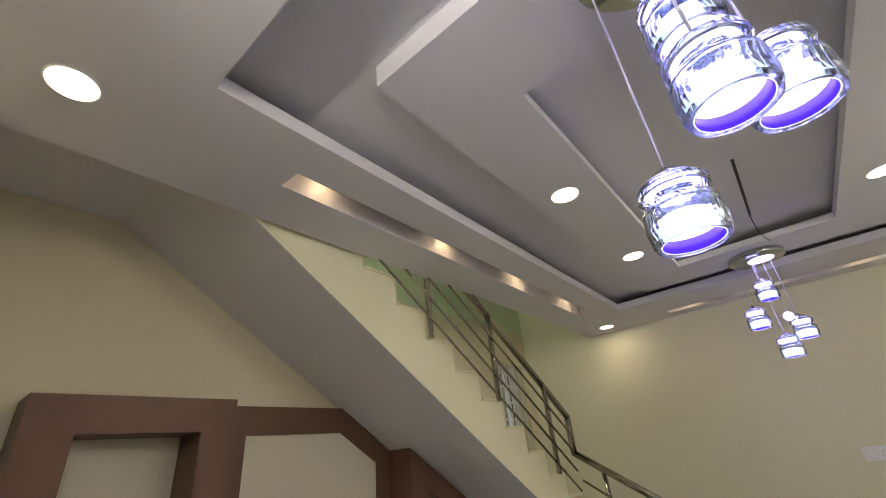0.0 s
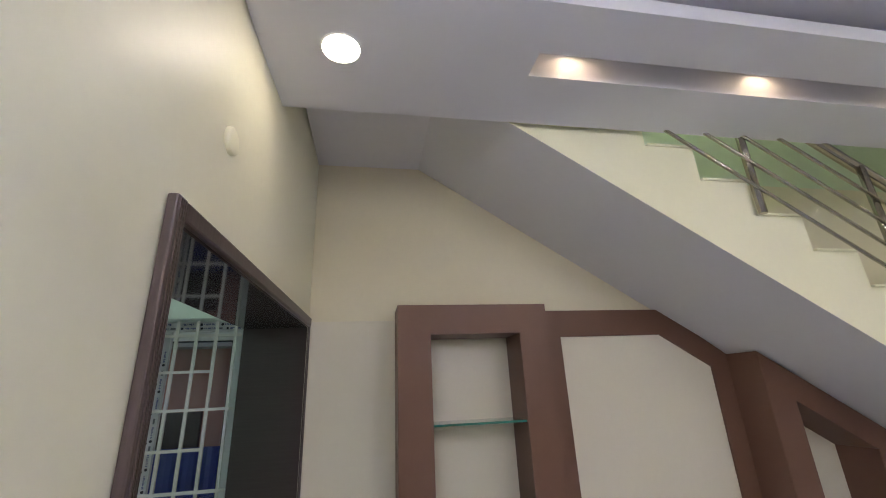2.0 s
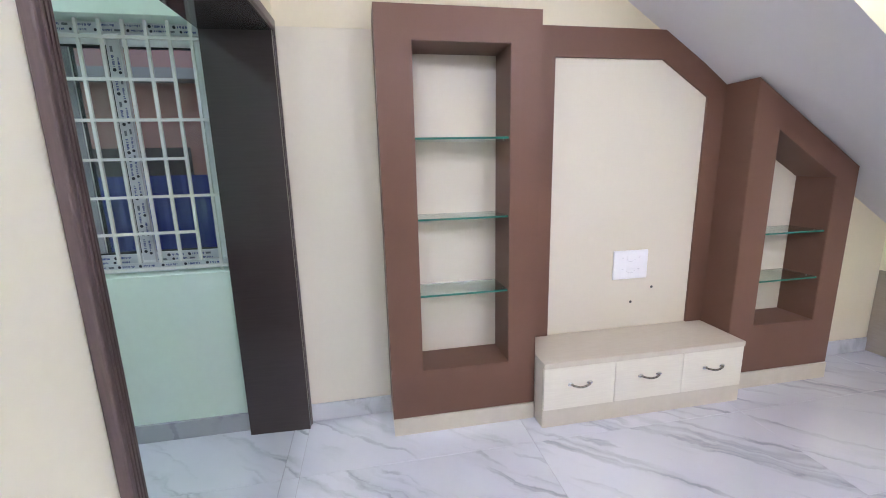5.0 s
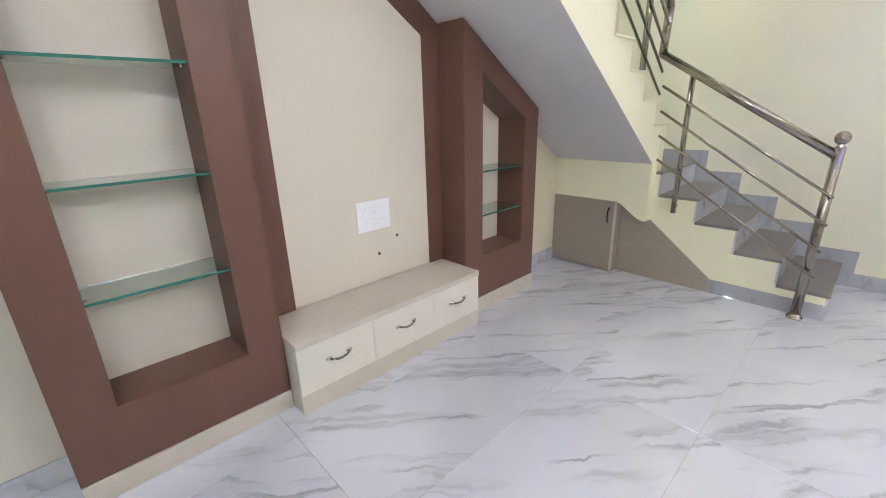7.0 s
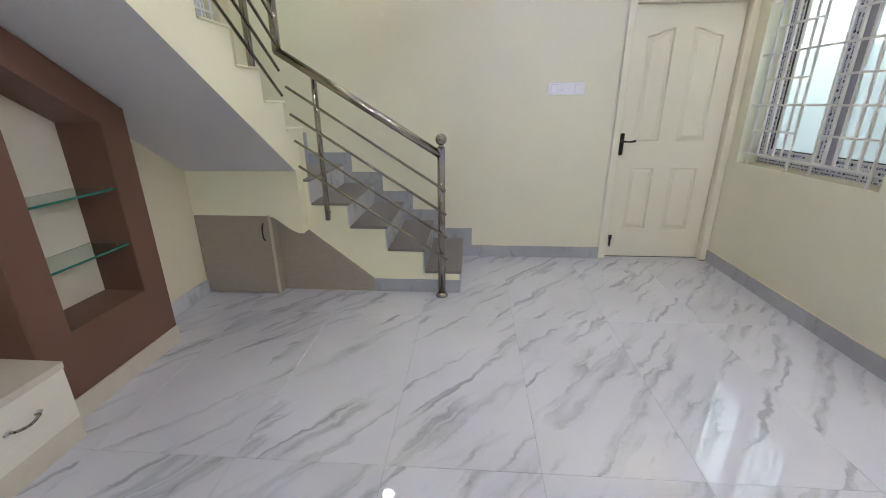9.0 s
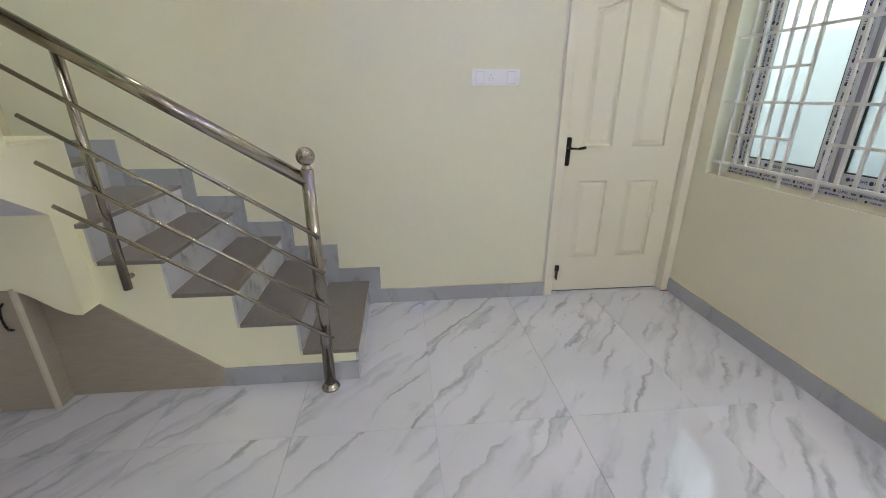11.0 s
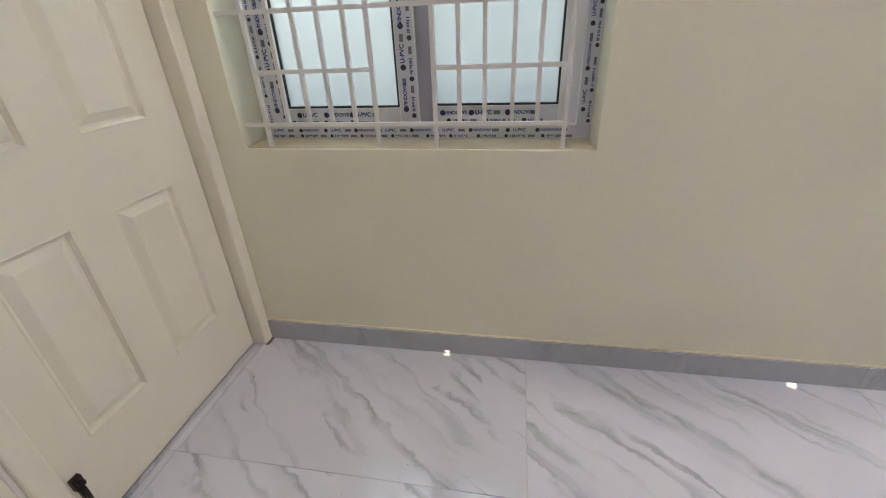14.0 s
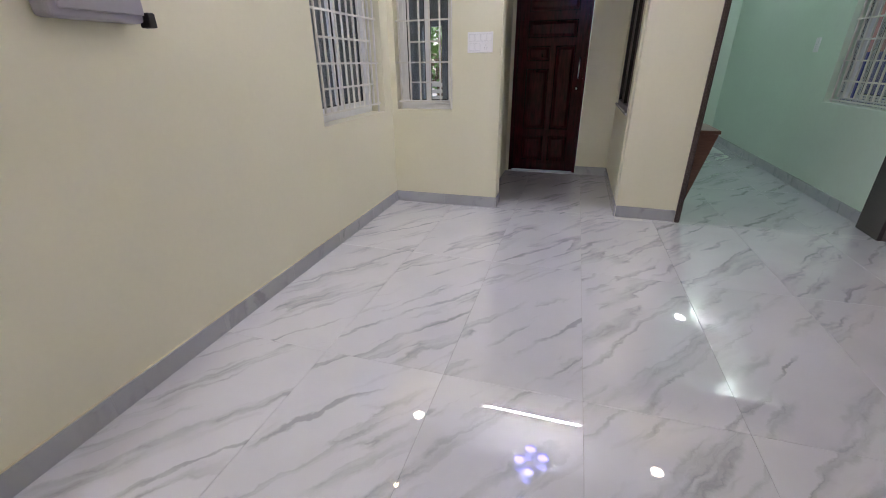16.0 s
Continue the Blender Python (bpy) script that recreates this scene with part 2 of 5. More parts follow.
CREAM = material("cream wall paint", (0.765, 0.745, 0.585), 0.47, vary=0.035, scale=4, bump=0.06, bump_scale=120)
BEIGE = material("beige wall finish", (0.69, 0.635, 0.525), 0.5, vary=0.025, scale=5, bump=0.05, bump_scale=150)
WARM = material("warm cream wall paint", (0.71, 0.645, 0.48), 0.5, vary=0.035, scale=4, bump=0.06, bump_scale=120)
STAIRCREAM = material("pale yellow stair paint", (0.84, 0.815, 0.60), 0.45, vary=0.03, scale=5, bump=0.06, bump_scale=120)
GREEN = material("mint green wall paint", (0.62, 0.69, 0.52), 0.45, vary=0.05, scale=3, bump=0.05, bump_scale=120)
MINT = material("pale mint wall paint", (0.67, 0.79, 0.695), 0.42, vary=0.05, scale=3, bump=0.05, bump_scale=120)
WHITE = material("white ceiling paint", (0.69, 0.685, 0.735), 0.55, vary=0.02, scale=2, bump=0.02, bump_scale=90)
SOFFIT = material("white soffit plaster", (0.65, 0.64, 0.655), 0.6, vary=0.03, scale=3, bump=0.06, bump_scale=60)
BROWN = material("brown matt laminate", (0.147, 0.076, 0.052), 0.42, vary=0.06, scale=12, bump=0.05, bump_scale=500, spec=0.3)
SAND = grained("sand laminate", (0.60, 0.545, 0.455), (0.555, 0.50, 0.41), 0.4, (14, 1.2, 1.2), 10, 0.6)
IVORY = grained("ivory laminate", (0.76, 0.72, 0.62), (0.71, 0.665, 0.57), 0.35, (1.2, 1.2, 16), 9, 0.6)
TAUPE = grained("taupe laminate", (0.36, 0.315, 0.255), (0.325, 0.28, 0.225), 0.4, (2, 2, 14), 8, 0.55)
LINING = grained("dark polished stone lining", (0.056, 0.043, 0.043), (0.050, 0.038, 0.038), 0.06, (1.0, 1.0, 16), 7, 0.65, coat=0.0, bump=0.004)
TRIM = grained("brown moulding", (0.09, 0.063, 0.061), (0.06, 0.042, 0.041), 0.32, (18, 18, 1.5), 6, 0.6)
TILE = marble("polished white marble tile", (0.635, 0.645, 0.70), (0.165, 0.18, 0.195), 0.022, 2.7, (0.56, 0.57, 0.625), strength=0.58, coat=1.0)
SKIRT = marble("grey marble skirting", (0.44, 0.45, 0.49), (0.30, 0.31, 0.34), 0.03, 1.9, (0.37, 0.38, 0.41), coat=0.5)
RISER = marble("pale marble riser", (0.66, 0.67, 0.69), (0.32, 0.33, 0.35), 0.12, 1.9, (0.56, 0.57, 0.60))
GROUT = material("grey tile grout", (0.42, 0.41, 0.41), 0.8, vary=0.1, scale=30)
TREAD = grained("brown ribbed step tile", (0.215, 0.195, 0.18), (0.16, 0.145, 0.135), 0.4, (16, 1.2, 1), 12, 0.6)
STEEL = material("polished stainless steel", (0.37, 0.34, 0.295), 0.17, 1.0, vary=0.04, scale=20)
CHROME = material("chrome", (0.75, 0.75, 0.76), 0.08, 1.0, vary=0.02, scale=20)
SHELF = clear("green shelf glass", (0.80, 0.95, 0.90), 0.0)
EDGE = material("green glass edge", (0.018, 0.14, 0.105), 0.15, vary=0.1, scale=20)
PVC = material("white upvc", (0.80, 0.81, 0.82), 0.3, vary=0.02, scale=10)
GRILL = material("white enamelled grille", (0.76, 0.75, 0.72), 0.35, vary=0.04, scale=18)
TAPE = material("grey white protective film", (0.63, 0.64, 0.67), 0.35, vary=0.08, scale=30)
INKB = material("blue film print", (0.028, 0.05, 0.24), 0.4, vary=0.15, scale=40)
INKG = material("grey film print", (0.16, 0.17, 0.20), 0.4, vary=0.2, scale=40)
INKD = material("dark film print", (0.03, 0.03, 0.05), 0.4, vary=0.2, scale=40)
DOORP = material("cream door paint", (0.78, 0.74, 0.605), 0.35, vary=0.025, scale=5, bump=0.04, bump_scale=200)
IRON = material("dark bronze metal", (0.022, 0.018, 0.016), 0.35, 0.6, vary=0.1, scale=30)
MAHOG = grained("dark mahogany polish", (0.050, 0.0025, 0.006), (0.014, 0.0008, 0.002), 0.18, (9, 9, 1.1), 5, 0.6, coat=0.0)
MAHOG.node_tree.nodes["Principled BSDF"].inputs["Specular IOR Level"].default_value = 0.22
PLASTIC = material("white switch plastic", (0.88, 0.88, 0.91), 0.28, vary=0.015, scale=20)
GREYP = material("grey switch line", (0.56, 0.56, 0.60), 0.4, vary=0.05, scale=20)
BLACK = material("black rubber", (0.012, 0.012, 0.012), 0.5, vary=0.1, scale=30)
METALBOX = material("grey enamelled steel", (0.36, 0.35, 0.40), 0.35, 0.1, vary=0.04, scale=10)
FROST = frosted("frosted glass", (0.84, 0.91, 0.87))
GLASS = clear("window glass", (0.96, 0.98, 0.97))
GASKET = material("dark window gasket", (0.02, 0.025, 0.025), 0.5, vary=0.1, scale=20)
LAMPW = glowing("warm white led disc", (1.0, 0.87, 0.68), DOWN)
LAMPS = glowing("warm spot led", (1.0, 0.74, 0.44), SPOT)
LAMPT = glowing("cool tube led", (0.965, 0.955, 0.955), TUBE)
LAMPP = glowing("white pendant led", (0.42, 0.34, 1.0), PEND)
GLOWV = glowing("violet pendant glow", (0.055, 0.014, 1.0), 0.85)
GLOWV.node_tree.nodes["Principled BSDF"].inputs["Base Color"].default_value = (0.02, 0.01, 0.2, 1)
LAMPU = glowing("added stairwell light disc", (0.95, 1.0, 0.93), 36.0)
GLOWR = glowing("pale blue pendant glow", (0.66, 0.78, 1.0), 1.0)
LAMPC = glowing("cool white led disc", (0.90, 0.98, 1.0), 62.0)
CRYSTAL = clear("crystal glass", (0.72, 0.86, 1.0), 0.10, 1.42)
CANOPY = material("smoked chrome canopy", (0.50, 0.54, 0.52), 0.12, 1.0, vary=0.04, scale=20)
CABLE = material("silver cable", (0.55, 0.55, 0.66), 0.35, 0.3, vary=0.05, scale=30)
SALMON = material("salmon outside plaster", (0.42, 0.22, 0.18), 0.8, vary=0.15, scale=3, bump=0.2, bump_scale=40)
BLUE = material("blue painted sheet", (0.011, 0.022, 0.25), 0.35, vary=0.1, scale=6)
DARKWIN = material("dark shutter", (0.05, 0.025, 0.025), 0.5, vary=0.15, scale=8)
PLASTER = material("grey outside plaster", (0.30, 0.28, 0.26), 0.85, vary=0.15, scale=2, bump=0.25, bump_scale=30)
PORCH = material("blue grey porch paint", (0.22, 0.24, 0.27), 0.7, vary=0.1, scale=2)
GROUND = material("dusty concrete ground", (0.26, 0.24, 0.21), 0.9, vary=0.18, scale=1.5, bump=0.3, bump_scale=25)
RUST = material("rusty brown filler", (0.22, 0.12, 0.07), 0.85, vary=0.4, scale=30)
DUST = material("dusty plastered sill", (0.60, 0.53, 0.37), 0.75, vary=0.18, scale=16, bump=0.08, bump_scale=90)
FILLER = material("tan wall filler", (0.68, 0.61, 0.42), 0.8, vary=0.25, scale=14)
JOINT = material("pale grey joint strip", (0.70, 0.67, 0.60), 0.8, vary=0.12, scale=14)
LEAF = material("sunlit leaf", (0.09, 0.20, 0.035), 0.5, vary=0.4, scale=5)
BARK = material("rough bark", (0.12, 0.08, 0.05), 0.9, vary=0.3, scale=12, bump=0.5, bump_scale=20)
COUNTER = grained("brown wooden panel", (0.17, 0.085, 0.055), (0.11, 0.05, 0.035), 0.4, (3, 3, 14), 6, 0.6)


# ---------------------------------------------------------------- mesh helpers
def add_box(bm, x0, x1, y0, y1, z0, z1, mat=0):
    vs = [bm.verts.new(p) for p in ((x0, y0, z0), (x1, y0, z0), (x1, y1, z0), (x0, y1, z0),
                                    (x0, y0, z1), (x1, y0, z1), (x1, y1, z1), (x0, y1, z1))]
    for f in ((0, 3, 2, 1), (4, 5, 6, 7), (0, 1, 5, 4), (1, 2, 6, 5), (2, 3, 7, 6), (3, 0, 4, 7)):
        bm.faces.new([vs[i] for i in f]).material_index = mat
    return vs


def boxes(*items):
    bm = bmesh.new()
    for it in items:
        add_box(bm, *it)
    return bm


def soft_box(x0, x1, y0, y1, z0, z1, r=0.003, seg=2):
    bm = boxes((x0, x1, y0, y1, z0, z1))
    bmesh.ops.bevel(bm, geom=bm.edges[:], offset=r, segments=seg, affect='EDGES', profile=0.5)
    return bm


def rod(bm, a, b, r, n=16, r2=None, cap=True):
    """A round bar from a to b."""
    a, b = Vector(a), Vector(b)
    r2 = r if r2 is None else r2
    d = (b - a).normalized()
    u = d.orthogonal().normalized()
    v = d.cross(u)
    ring0 = [bm.verts.new(a + r * (math.cos(t) * u + math.sin(t) * v)) for t in [2 * math.pi * i / n for i in range(n)]]
    ring1 = [bm.verts.new(b + r2 * (math.cos(t) * u + math.sin(t) * v)) for t in [2 * math.pi * i / n for i in range(n)]]
    for i in range(n):
        f = bm.faces.new((ring0[i], ring0[(i + 1) % n], ring1[(i + 1) % n], ring1[i]))
        f.smooth = True
    if cap:
        bm.faces.new(list(reversed(ring0)))
        bm.faces.new(ring1)


def lathe(bm, profile, centre, n=32, axis='Z'):
    """Turns a profile of (radius, height) pairs round an upright axis through centre."""
    rings = []
    for r, h in profile:
        ring = []
        for i in range(n):
            t = 2 * math.pi * i / n
            p = (r * math.cos(t), r * math.sin(t), h)
            if axis == 'Y':
                p = (p[0], p[2], p[1])
            if axis == 'X':
                p = (p[2], p[0], p[1])
            ring.append(bm.verts.new(Vector(centre) + Vector(p)))
        rings.append(ring)
    for a, b in zip(rings, rings[1:]):
        for i in range(n):
            bm.faces.new((a[i], a[(i + 1) % n], b[(i + 1) % n], b[i])).smooth = True
    return rings


def prism(outline, axis, lo, hi, mats=None):
    """Pushes a flat outline through from lo to hi along x or y. outline holds (y, z) or (x, z) pairs; mats: a slot for each side."""
    bm = bmesh.new()
    place = (lambda p, d: (d, p[0], p[1])) if axis == 'x' else (lambda p, d: (p[0], d, p[1])) if axis == 'y' else (lambda p, d: (p[0], p[1], d))
    a = [bm.verts.new(place(p, lo)) for p in outline]
    b = [bm.verts.new(place(p, hi)) for p in outline]
    bm.faces.new(a)
    bm.faces.new(list(reversed(b)))
    n = len(outline)
    for i in range(n):
        f = bm.faces.new((a[i], b[i], b[(i + 1) % n], a[(i + 1) % n]))
        if mats:
            f.material_index = mats[i]
    bmesh.ops.recalc_face_normals(bm, faces=bm.faces[:])
    return bm


def finish(name, bm, mats, parent=None, label="", kind=""):
    me = bpy.data.meshes.new(name)
    bmesh.ops.recalc_face_normals(bm, faces=bm.faces[:])
    bm.to_mesh(me)
    bm.free()
    for m in (mats if isinstance(mats, (list, tuple)) else [mats]):
        me.materials.append(m)
    ob = new(name, me)
    if parent is not None:
        ob.parent = parent
    return tagged(ob, label=label, kind=kind)


def part(name, bm, mat, parent, label=""):
    return finish(name, bm, mat, parent, label)


def thing(name, label, category, group="", kind=""):
    return tagged(new(name), label, category, group, kind)


def structure(name, bm, mats, label, category):
    ob = finish(name, bm, mats)
    return tagged(ob, label, category, kind="structure")


def wall(name, axis, lo, hi, u0, u1, z0, z1, mats, label, holes=(), category="wall"):
    """A wall lo..hi thick along axis, u0..u1 long, with holes (u0, u1, z0, z1) right through."""
    us = sorted({u0, u1, *[h[0] for h in holes], *[h[1] for h in holes]})
    zs = sorted({z0, z1, *[h[2] for h in holes], *[h[3] for h in holes]})
    us = [u for u in us if u0 <= u <= u1]
    zs = [z for z in zs if z0 <= z <= z1]
    bm = bmesh.new()
    for a, b in zip(us, us[1:]):
        for c, d in zip(zs, zs[1:]):
            if any(h[0] <= (a + b) / 2 <= h[1] and h[2] <= (c + d) / 2 <= h[3] for h in holes):
                continue
            if axis == 'x':
                add_box(bm, lo, hi, a, b, c, d)
            else:
                add_box(bm, a, b, lo, hi, c, d)
    bmesh.ops.remove_doubles(bm, verts=bm.verts[:], dist=0.0005)
    # drop the faces between neighbouring blocks
    bm.verts.index_update()
    seen = {}
    for f in bm.faces:
        seen.setdefault(frozenset(v.index for v in f.verts), []).append(f)
    for fs in seen.values():
        if len(fs) > 1:
            bmesh.ops.delete(bm, geom=fs, context='FACES_ONLY')
    return structure(name, bm, mats, label, category)


# ---------------------------------------------------------------- plan
XW, XE, YN, YS, YSE = -2.03, 2.0, 4.77, 0.077, 0.03      # inner faces of the hall
ZC, ZSLAB = 2.71, 2.925                                    # false ceiling, slab
XST, XEDGE = -1.25, -1.22                                 # upper flight's open side, ceiling's edge
SLOPE = 0.632
TOP = 5.4


def soffit_z(y):
    return ZSLAB - SLOPE * (y - 0.667)


# ---------------------------------------------------------------- walls
wall("wall_east", 'x', XE, XE + 0.23, -0.2, YN + 0.2, 0, TOP, CREAM, "cream painted hall wall with two grilled windows",
     [(3.43, 4.645, 0.875, 2.12), (0.19, 1.215, 0.885, 2.12)])
wall("wall_north", 'y', YN, YN + 0.23, XW - 0.2, XE, 0, TOP, CREAM, "cream painted hall wall behind stairs and door",
     [(1.06, 2.0, -0.1, 2.07)])
wall("wall_west", 'x', XW - 0.2, XW, -5.0, YN, 0, ZSLAB, [WARM], "warm cream wall behind the shelf units",
     [(4.1, 4.62, 1.58, 2.55), (-1.49, -0.222, 0.87, 2.03)])
wall("wall_west_upper", 'x', XW - 0.2, XW, YS, YN, ZSLAB, TOP, GREEN, "mint green wall of the upper stairwell")
wall("wall_kitchen_west_upper", 'x', XW - 0.2, XW, -5.0, YS, ZSLAB, 3.2, MINT, "pale mint wall over the side room")
wall("wall_side_room_west_face", 'x', XW, XW + 0.006, -4.8, YS - 0.29, 0, 2.9, MINT, "pale mint paint of the side room",
                    [(-1.49, -0.222, 0.87, 2.03)])
doorway_wall = wall("wall_doorway", 'y', YS - 0.285, YS, XW, -0.09, 0, TOP, CREAM, "cream wall round the wide dark-lined doorway",
     [(-1.985, -0.580, -0.1, 1.987)])
wall("wall_southeast", 'y', YSE - 0.2, YSE, 0.99, XE, 0, TOP, CREAM, "cream wall with a narrow grilled window",
     [(1.413, 1.945, 0.885, 2.12)])
wall("wall_alcove_west", 'x', -0.29, -0.09, -1.7, YS - 0.285, 0, 3.0, CREAM, "cream wall of the entrance recess",
     [(-1.38, -0.34, 0.85, 2.1)])
wall("wall_alcove_east", 'x', 1.13, 1.33, -1.7, YSE - 0.2, 0, 3.0, CREAM, "cream wall of the entrance recess")
wall("wall_alcove_south", 'y', -1.69, -1.49, -0.09, 1.13, 0, 3.0, CREAM, "cream wall round the entrance door",
     [(0.27, 1.09, -0.1, 2.08)])
wall("wall_side_room_south", 'y', -5.0, -4.8, XW, -0.09, 0, 3.2, MINT, "pale mint far wall of the side room")
wall("wall_side_room_east", 'x', -0.32, -0.295, -4.8, YS - 0.285, 0, 3.2, MINT, "pale mint inner wall of the side room")
# Upper walls and roof lie out of view, added to shut out sky light.
wall("wall_upper_east", 'x', XEDGE + 0.02, XEDGE + 0.14, 0.3, YN, 3.06, TOP, GREEN, "mint green wall of the upper stairwell")
wall("wall_upper_south", 'y', YS, YS + 0.1, XW, XEDGE, 3.06, TOP, GREEN, "mint green end wall of the upper stairwell")
structure("roof", boxes((XW - 0.2, XE + 0.23, -0.2, YN + 0.23, TOP, TOP + 0.15)), WHITE, "unseen flat concrete roof slab closing the house, painted white inside", "roof")
structure("ceiling_side_room", boxes((XW, -0.32, -4.8, YS - 0.285, 2.9, 3.1)), MINT, "plain pale ceiling of the side room", "ceiling")
structure("ceiling_alcove", boxes((-0.09, 1.13, -1.49, YSE, ZC, 3.0)), WHITE, "plain white ceiling of the entrance recess", "ceiling")
structure("slab_stairs", boxes((XW, XEDGE, YS, 0.667, ZSLAB, 3.06)), SOFFIT, "flat white slab at the head of the stairs", "ceiling")
structure("wall_closure", boxes((-0.09, 0.99, YSE - 0.2, YSE, 3.0, TOP)), CREAM, "plain wall over the entrance recess", "wall")


# ---------------------------------------------------------------- false ceiling: one mesh of steps
def ceiling_mesh():
    led = (-0.645, 1.48, 0.56, 4.03)          # inner edge of the low border
    ring = (-0.335, 1.18, 0.905, 3.84)        # hung ring, outside
    hole = (-0.015, 0.86, 1.27, 3.47)         # hung ring, inside
    slots = [(-0.945, -0.835, 0.945, 3.86), (1.69, 1.80, 0.945, 3.86), (-0.36, 1.20, 4.48, 4.59)]
    groove = (0.474, 0.489, 2.44, 3.225)
    C1, C2 = 0.18, 0.25                       # depth of the dark coves behind the lips
    cove = (led[0] - C1, led[1] + C1, led[2] - C1, led[3] + 2 * C1)
    inner = (hole[0] - C2, hole[1] + C2, hole[2] - C2, hole[3] + C2)
    areas = [led, ring, hole, groove, cove, inner, *slots]
    xs = sorted({XEDGE, XE, *[q[0] for q in areas], *[q[1] for q in areas]})
    ys = sorted({YSE, YN, *[q[2] for q in areas], *[q[3] for q in areas]})
    UP = 2.835

    def within(q, x, y):
        return q[0] < x < q[1] and q[2] < y < q[3]

    def solid(x, y):
        """The filled heights over a point of the plan."""
        if within(groove, x, y):
            return ((2.87, 3.06),)
        if within(hole, x, y):
            return ((UP, 3.06),)
        if within(inner, x, y):
            return ((2.742, 2.785), (UP, 3.06))
        if within(ring, x, y):
            return ((2.742, 3.06),)
        if within(led, x, y):
            return ((UP, 3.06),)
        if within(cove, x, y):
            return ((ZC, 2.768), (UP, 3.06))
        if any(within(q, x, y) for q in slots):
            return ((2.82, 3.06),)
        return ((ZC, 3.06),)
    bm = bmesh.new()
    grid = {}
    for i in range(len(xs) - 1):
        for j in range(len(ys) - 1):
            grid[i, j] = solid((xs[i] + xs[i + 1]) / 2, (ys[j] + ys[j + 1]) / 2)

    def quad(*ps):
        bm.faces.new([bm.verts.new(p) for p in ps])

    def filled(spans, z):
        return any(a < z < b for a, b in spans)
    for (i, j), spans in grid.items():
        x0, x1, y0, y1 = xs[i], xs[i + 1], ys[j], ys[j + 1]
        for z in {z for span in spans for z in span if z < 3.05}:
            quad((x0, y0, z), (x0, y1, z), (x1, y1, z), (x1, y0, z))
        for di, dj, a, b in ((1, 0, (x1, y0), (x1, y1)), (0, 1, (x0, y1), (x1, y1))):
            other = grid.get((i + di, j + dj))
            if other is None or other == spans:
                continue
            zs = sorted({z for q in (spans, other) for span in q for z in span})
            for lo, hi in zip(zs, zs[1:]):
                if filled(spans, (lo + hi) / 2) != filled(other, (lo + hi) / 2):
                    quad((*a, lo), (*b, lo), (*b, hi), (*a, hi))
    # the edge over the stairs, and the top
    quad((XEDGE, YSE, ZC), (XEDGE, YN, ZC), (XEDGE, YN, 3.06), (XEDGE, YSE, 3.06))
    quad((XEDGE, YSE, 3.06), (XEDGE, YN, 3.06), (XE, YN, 3.06), (XE, YSE, 3.06))
    bmesh.ops.remove_doubles(bm, verts=bm.verts[:], dist=0.0005)
    return bm


structure("ceiling", ceiling_mesh(), WHITE, "white stepped false ceiling with hung ring and lit slots", "ceiling")

# ---------------------------------------------------------------- floor bed and skirting
floor = structure("floor", boxes((XW - 0.2, XE + 0.23, -5.0, YN + 0.23, -0.15, -0.004)), GROUT, "polished white marble-look tiled floor with grey veins", "floor")


def skirting(x0, x1, y0, y1, z1=0.1, mat=None, name="baseboard"):
    """A run of skirting tiles butted end to end on a thin mortar bed."""
    long_x = x1 - x0 > y1 - y0
    inset = 0.002
    bed = boxes((x0 + inset, x1 - inset, y0 + inset, y1 - inset, 0.0, z1 - 0.002))
    run = structure(name, bed, GROUT, "grey veined marble skirting along the wall foot", "baseboard")
    a, b = (x0, x1) if long_x else (y0, y1)
    n = max(1, round((b - a) / 0.6))
    for k in range(n):
        p, q = a + (b - a) * k / n + 0.0006, a + (b - a) * (k + 1) / n - 0.0006
        box = (p, q, y0, y1, 0.0, z1) if long_x else (x0, x1, p, q, 0.0, z1)
        part("skirting_tile", soft_box(*box, 0.0012, 1), mat or SKIRT, run)
    return run


T = 0.012
skirting(XE - T, XE, YSE, YN)
skirting(-0.08, 1.06, YN - T, YN)
skirting(0.99, XE - T, YSE, YSE + T)
skirting(0.978, 0.99, YSE - 0.2, YSE + T)
doorway_skirting = skirting(-0.565, -0.09, YS, YS + T)
skirting(-0.09, -0.078, -1.49, -0.004)
skirting(-0.078, 0.27, -1.49, -1.478)
skirting(XW, XW + T, YS, 0.52, mat=RISER)
skirting(XW, XW + T, 3.215, 3.87, mat=RISER)
skirting(XW + 0.006, XW + 0.018, -4.8, YS - 0.29)

# thin tan line of filler left along the skirting tops
structure("trim", boxes((XE - 0.005, XE, YSE, YN, 0.1, 0.1055)), FILLER, "thin tan filler line along the skirting top", "trim")
structure("trim", boxes((-0.08, 1.06, YN - 0.004, YN, 0.1, 0.1045)), FILLER, "thin tan filler line along the skirting top", "trim")

# smooth lower finish of the west wall beside the doorway, its top edge showing as a faint line
structure("wall_west_lower_finish", soft_box(XW, XW + 0.004, YS + 0.004, 0.519, 0.1, 2.0, 0.0015, 1), BEIGE, "smooth pale lower finish of the west wall", "wall")

# ---------------------------------------------------------------- stairs
RUN1, RISE = 0.2645, 0.1667
X0 = -0.165
YF = 3.97
LX = -1.60                                                # riser of the landing
stairs = tagged(new("staircase"), "pale yellow plastered staircase with brown tiled treads", "staircase", kind="structure")

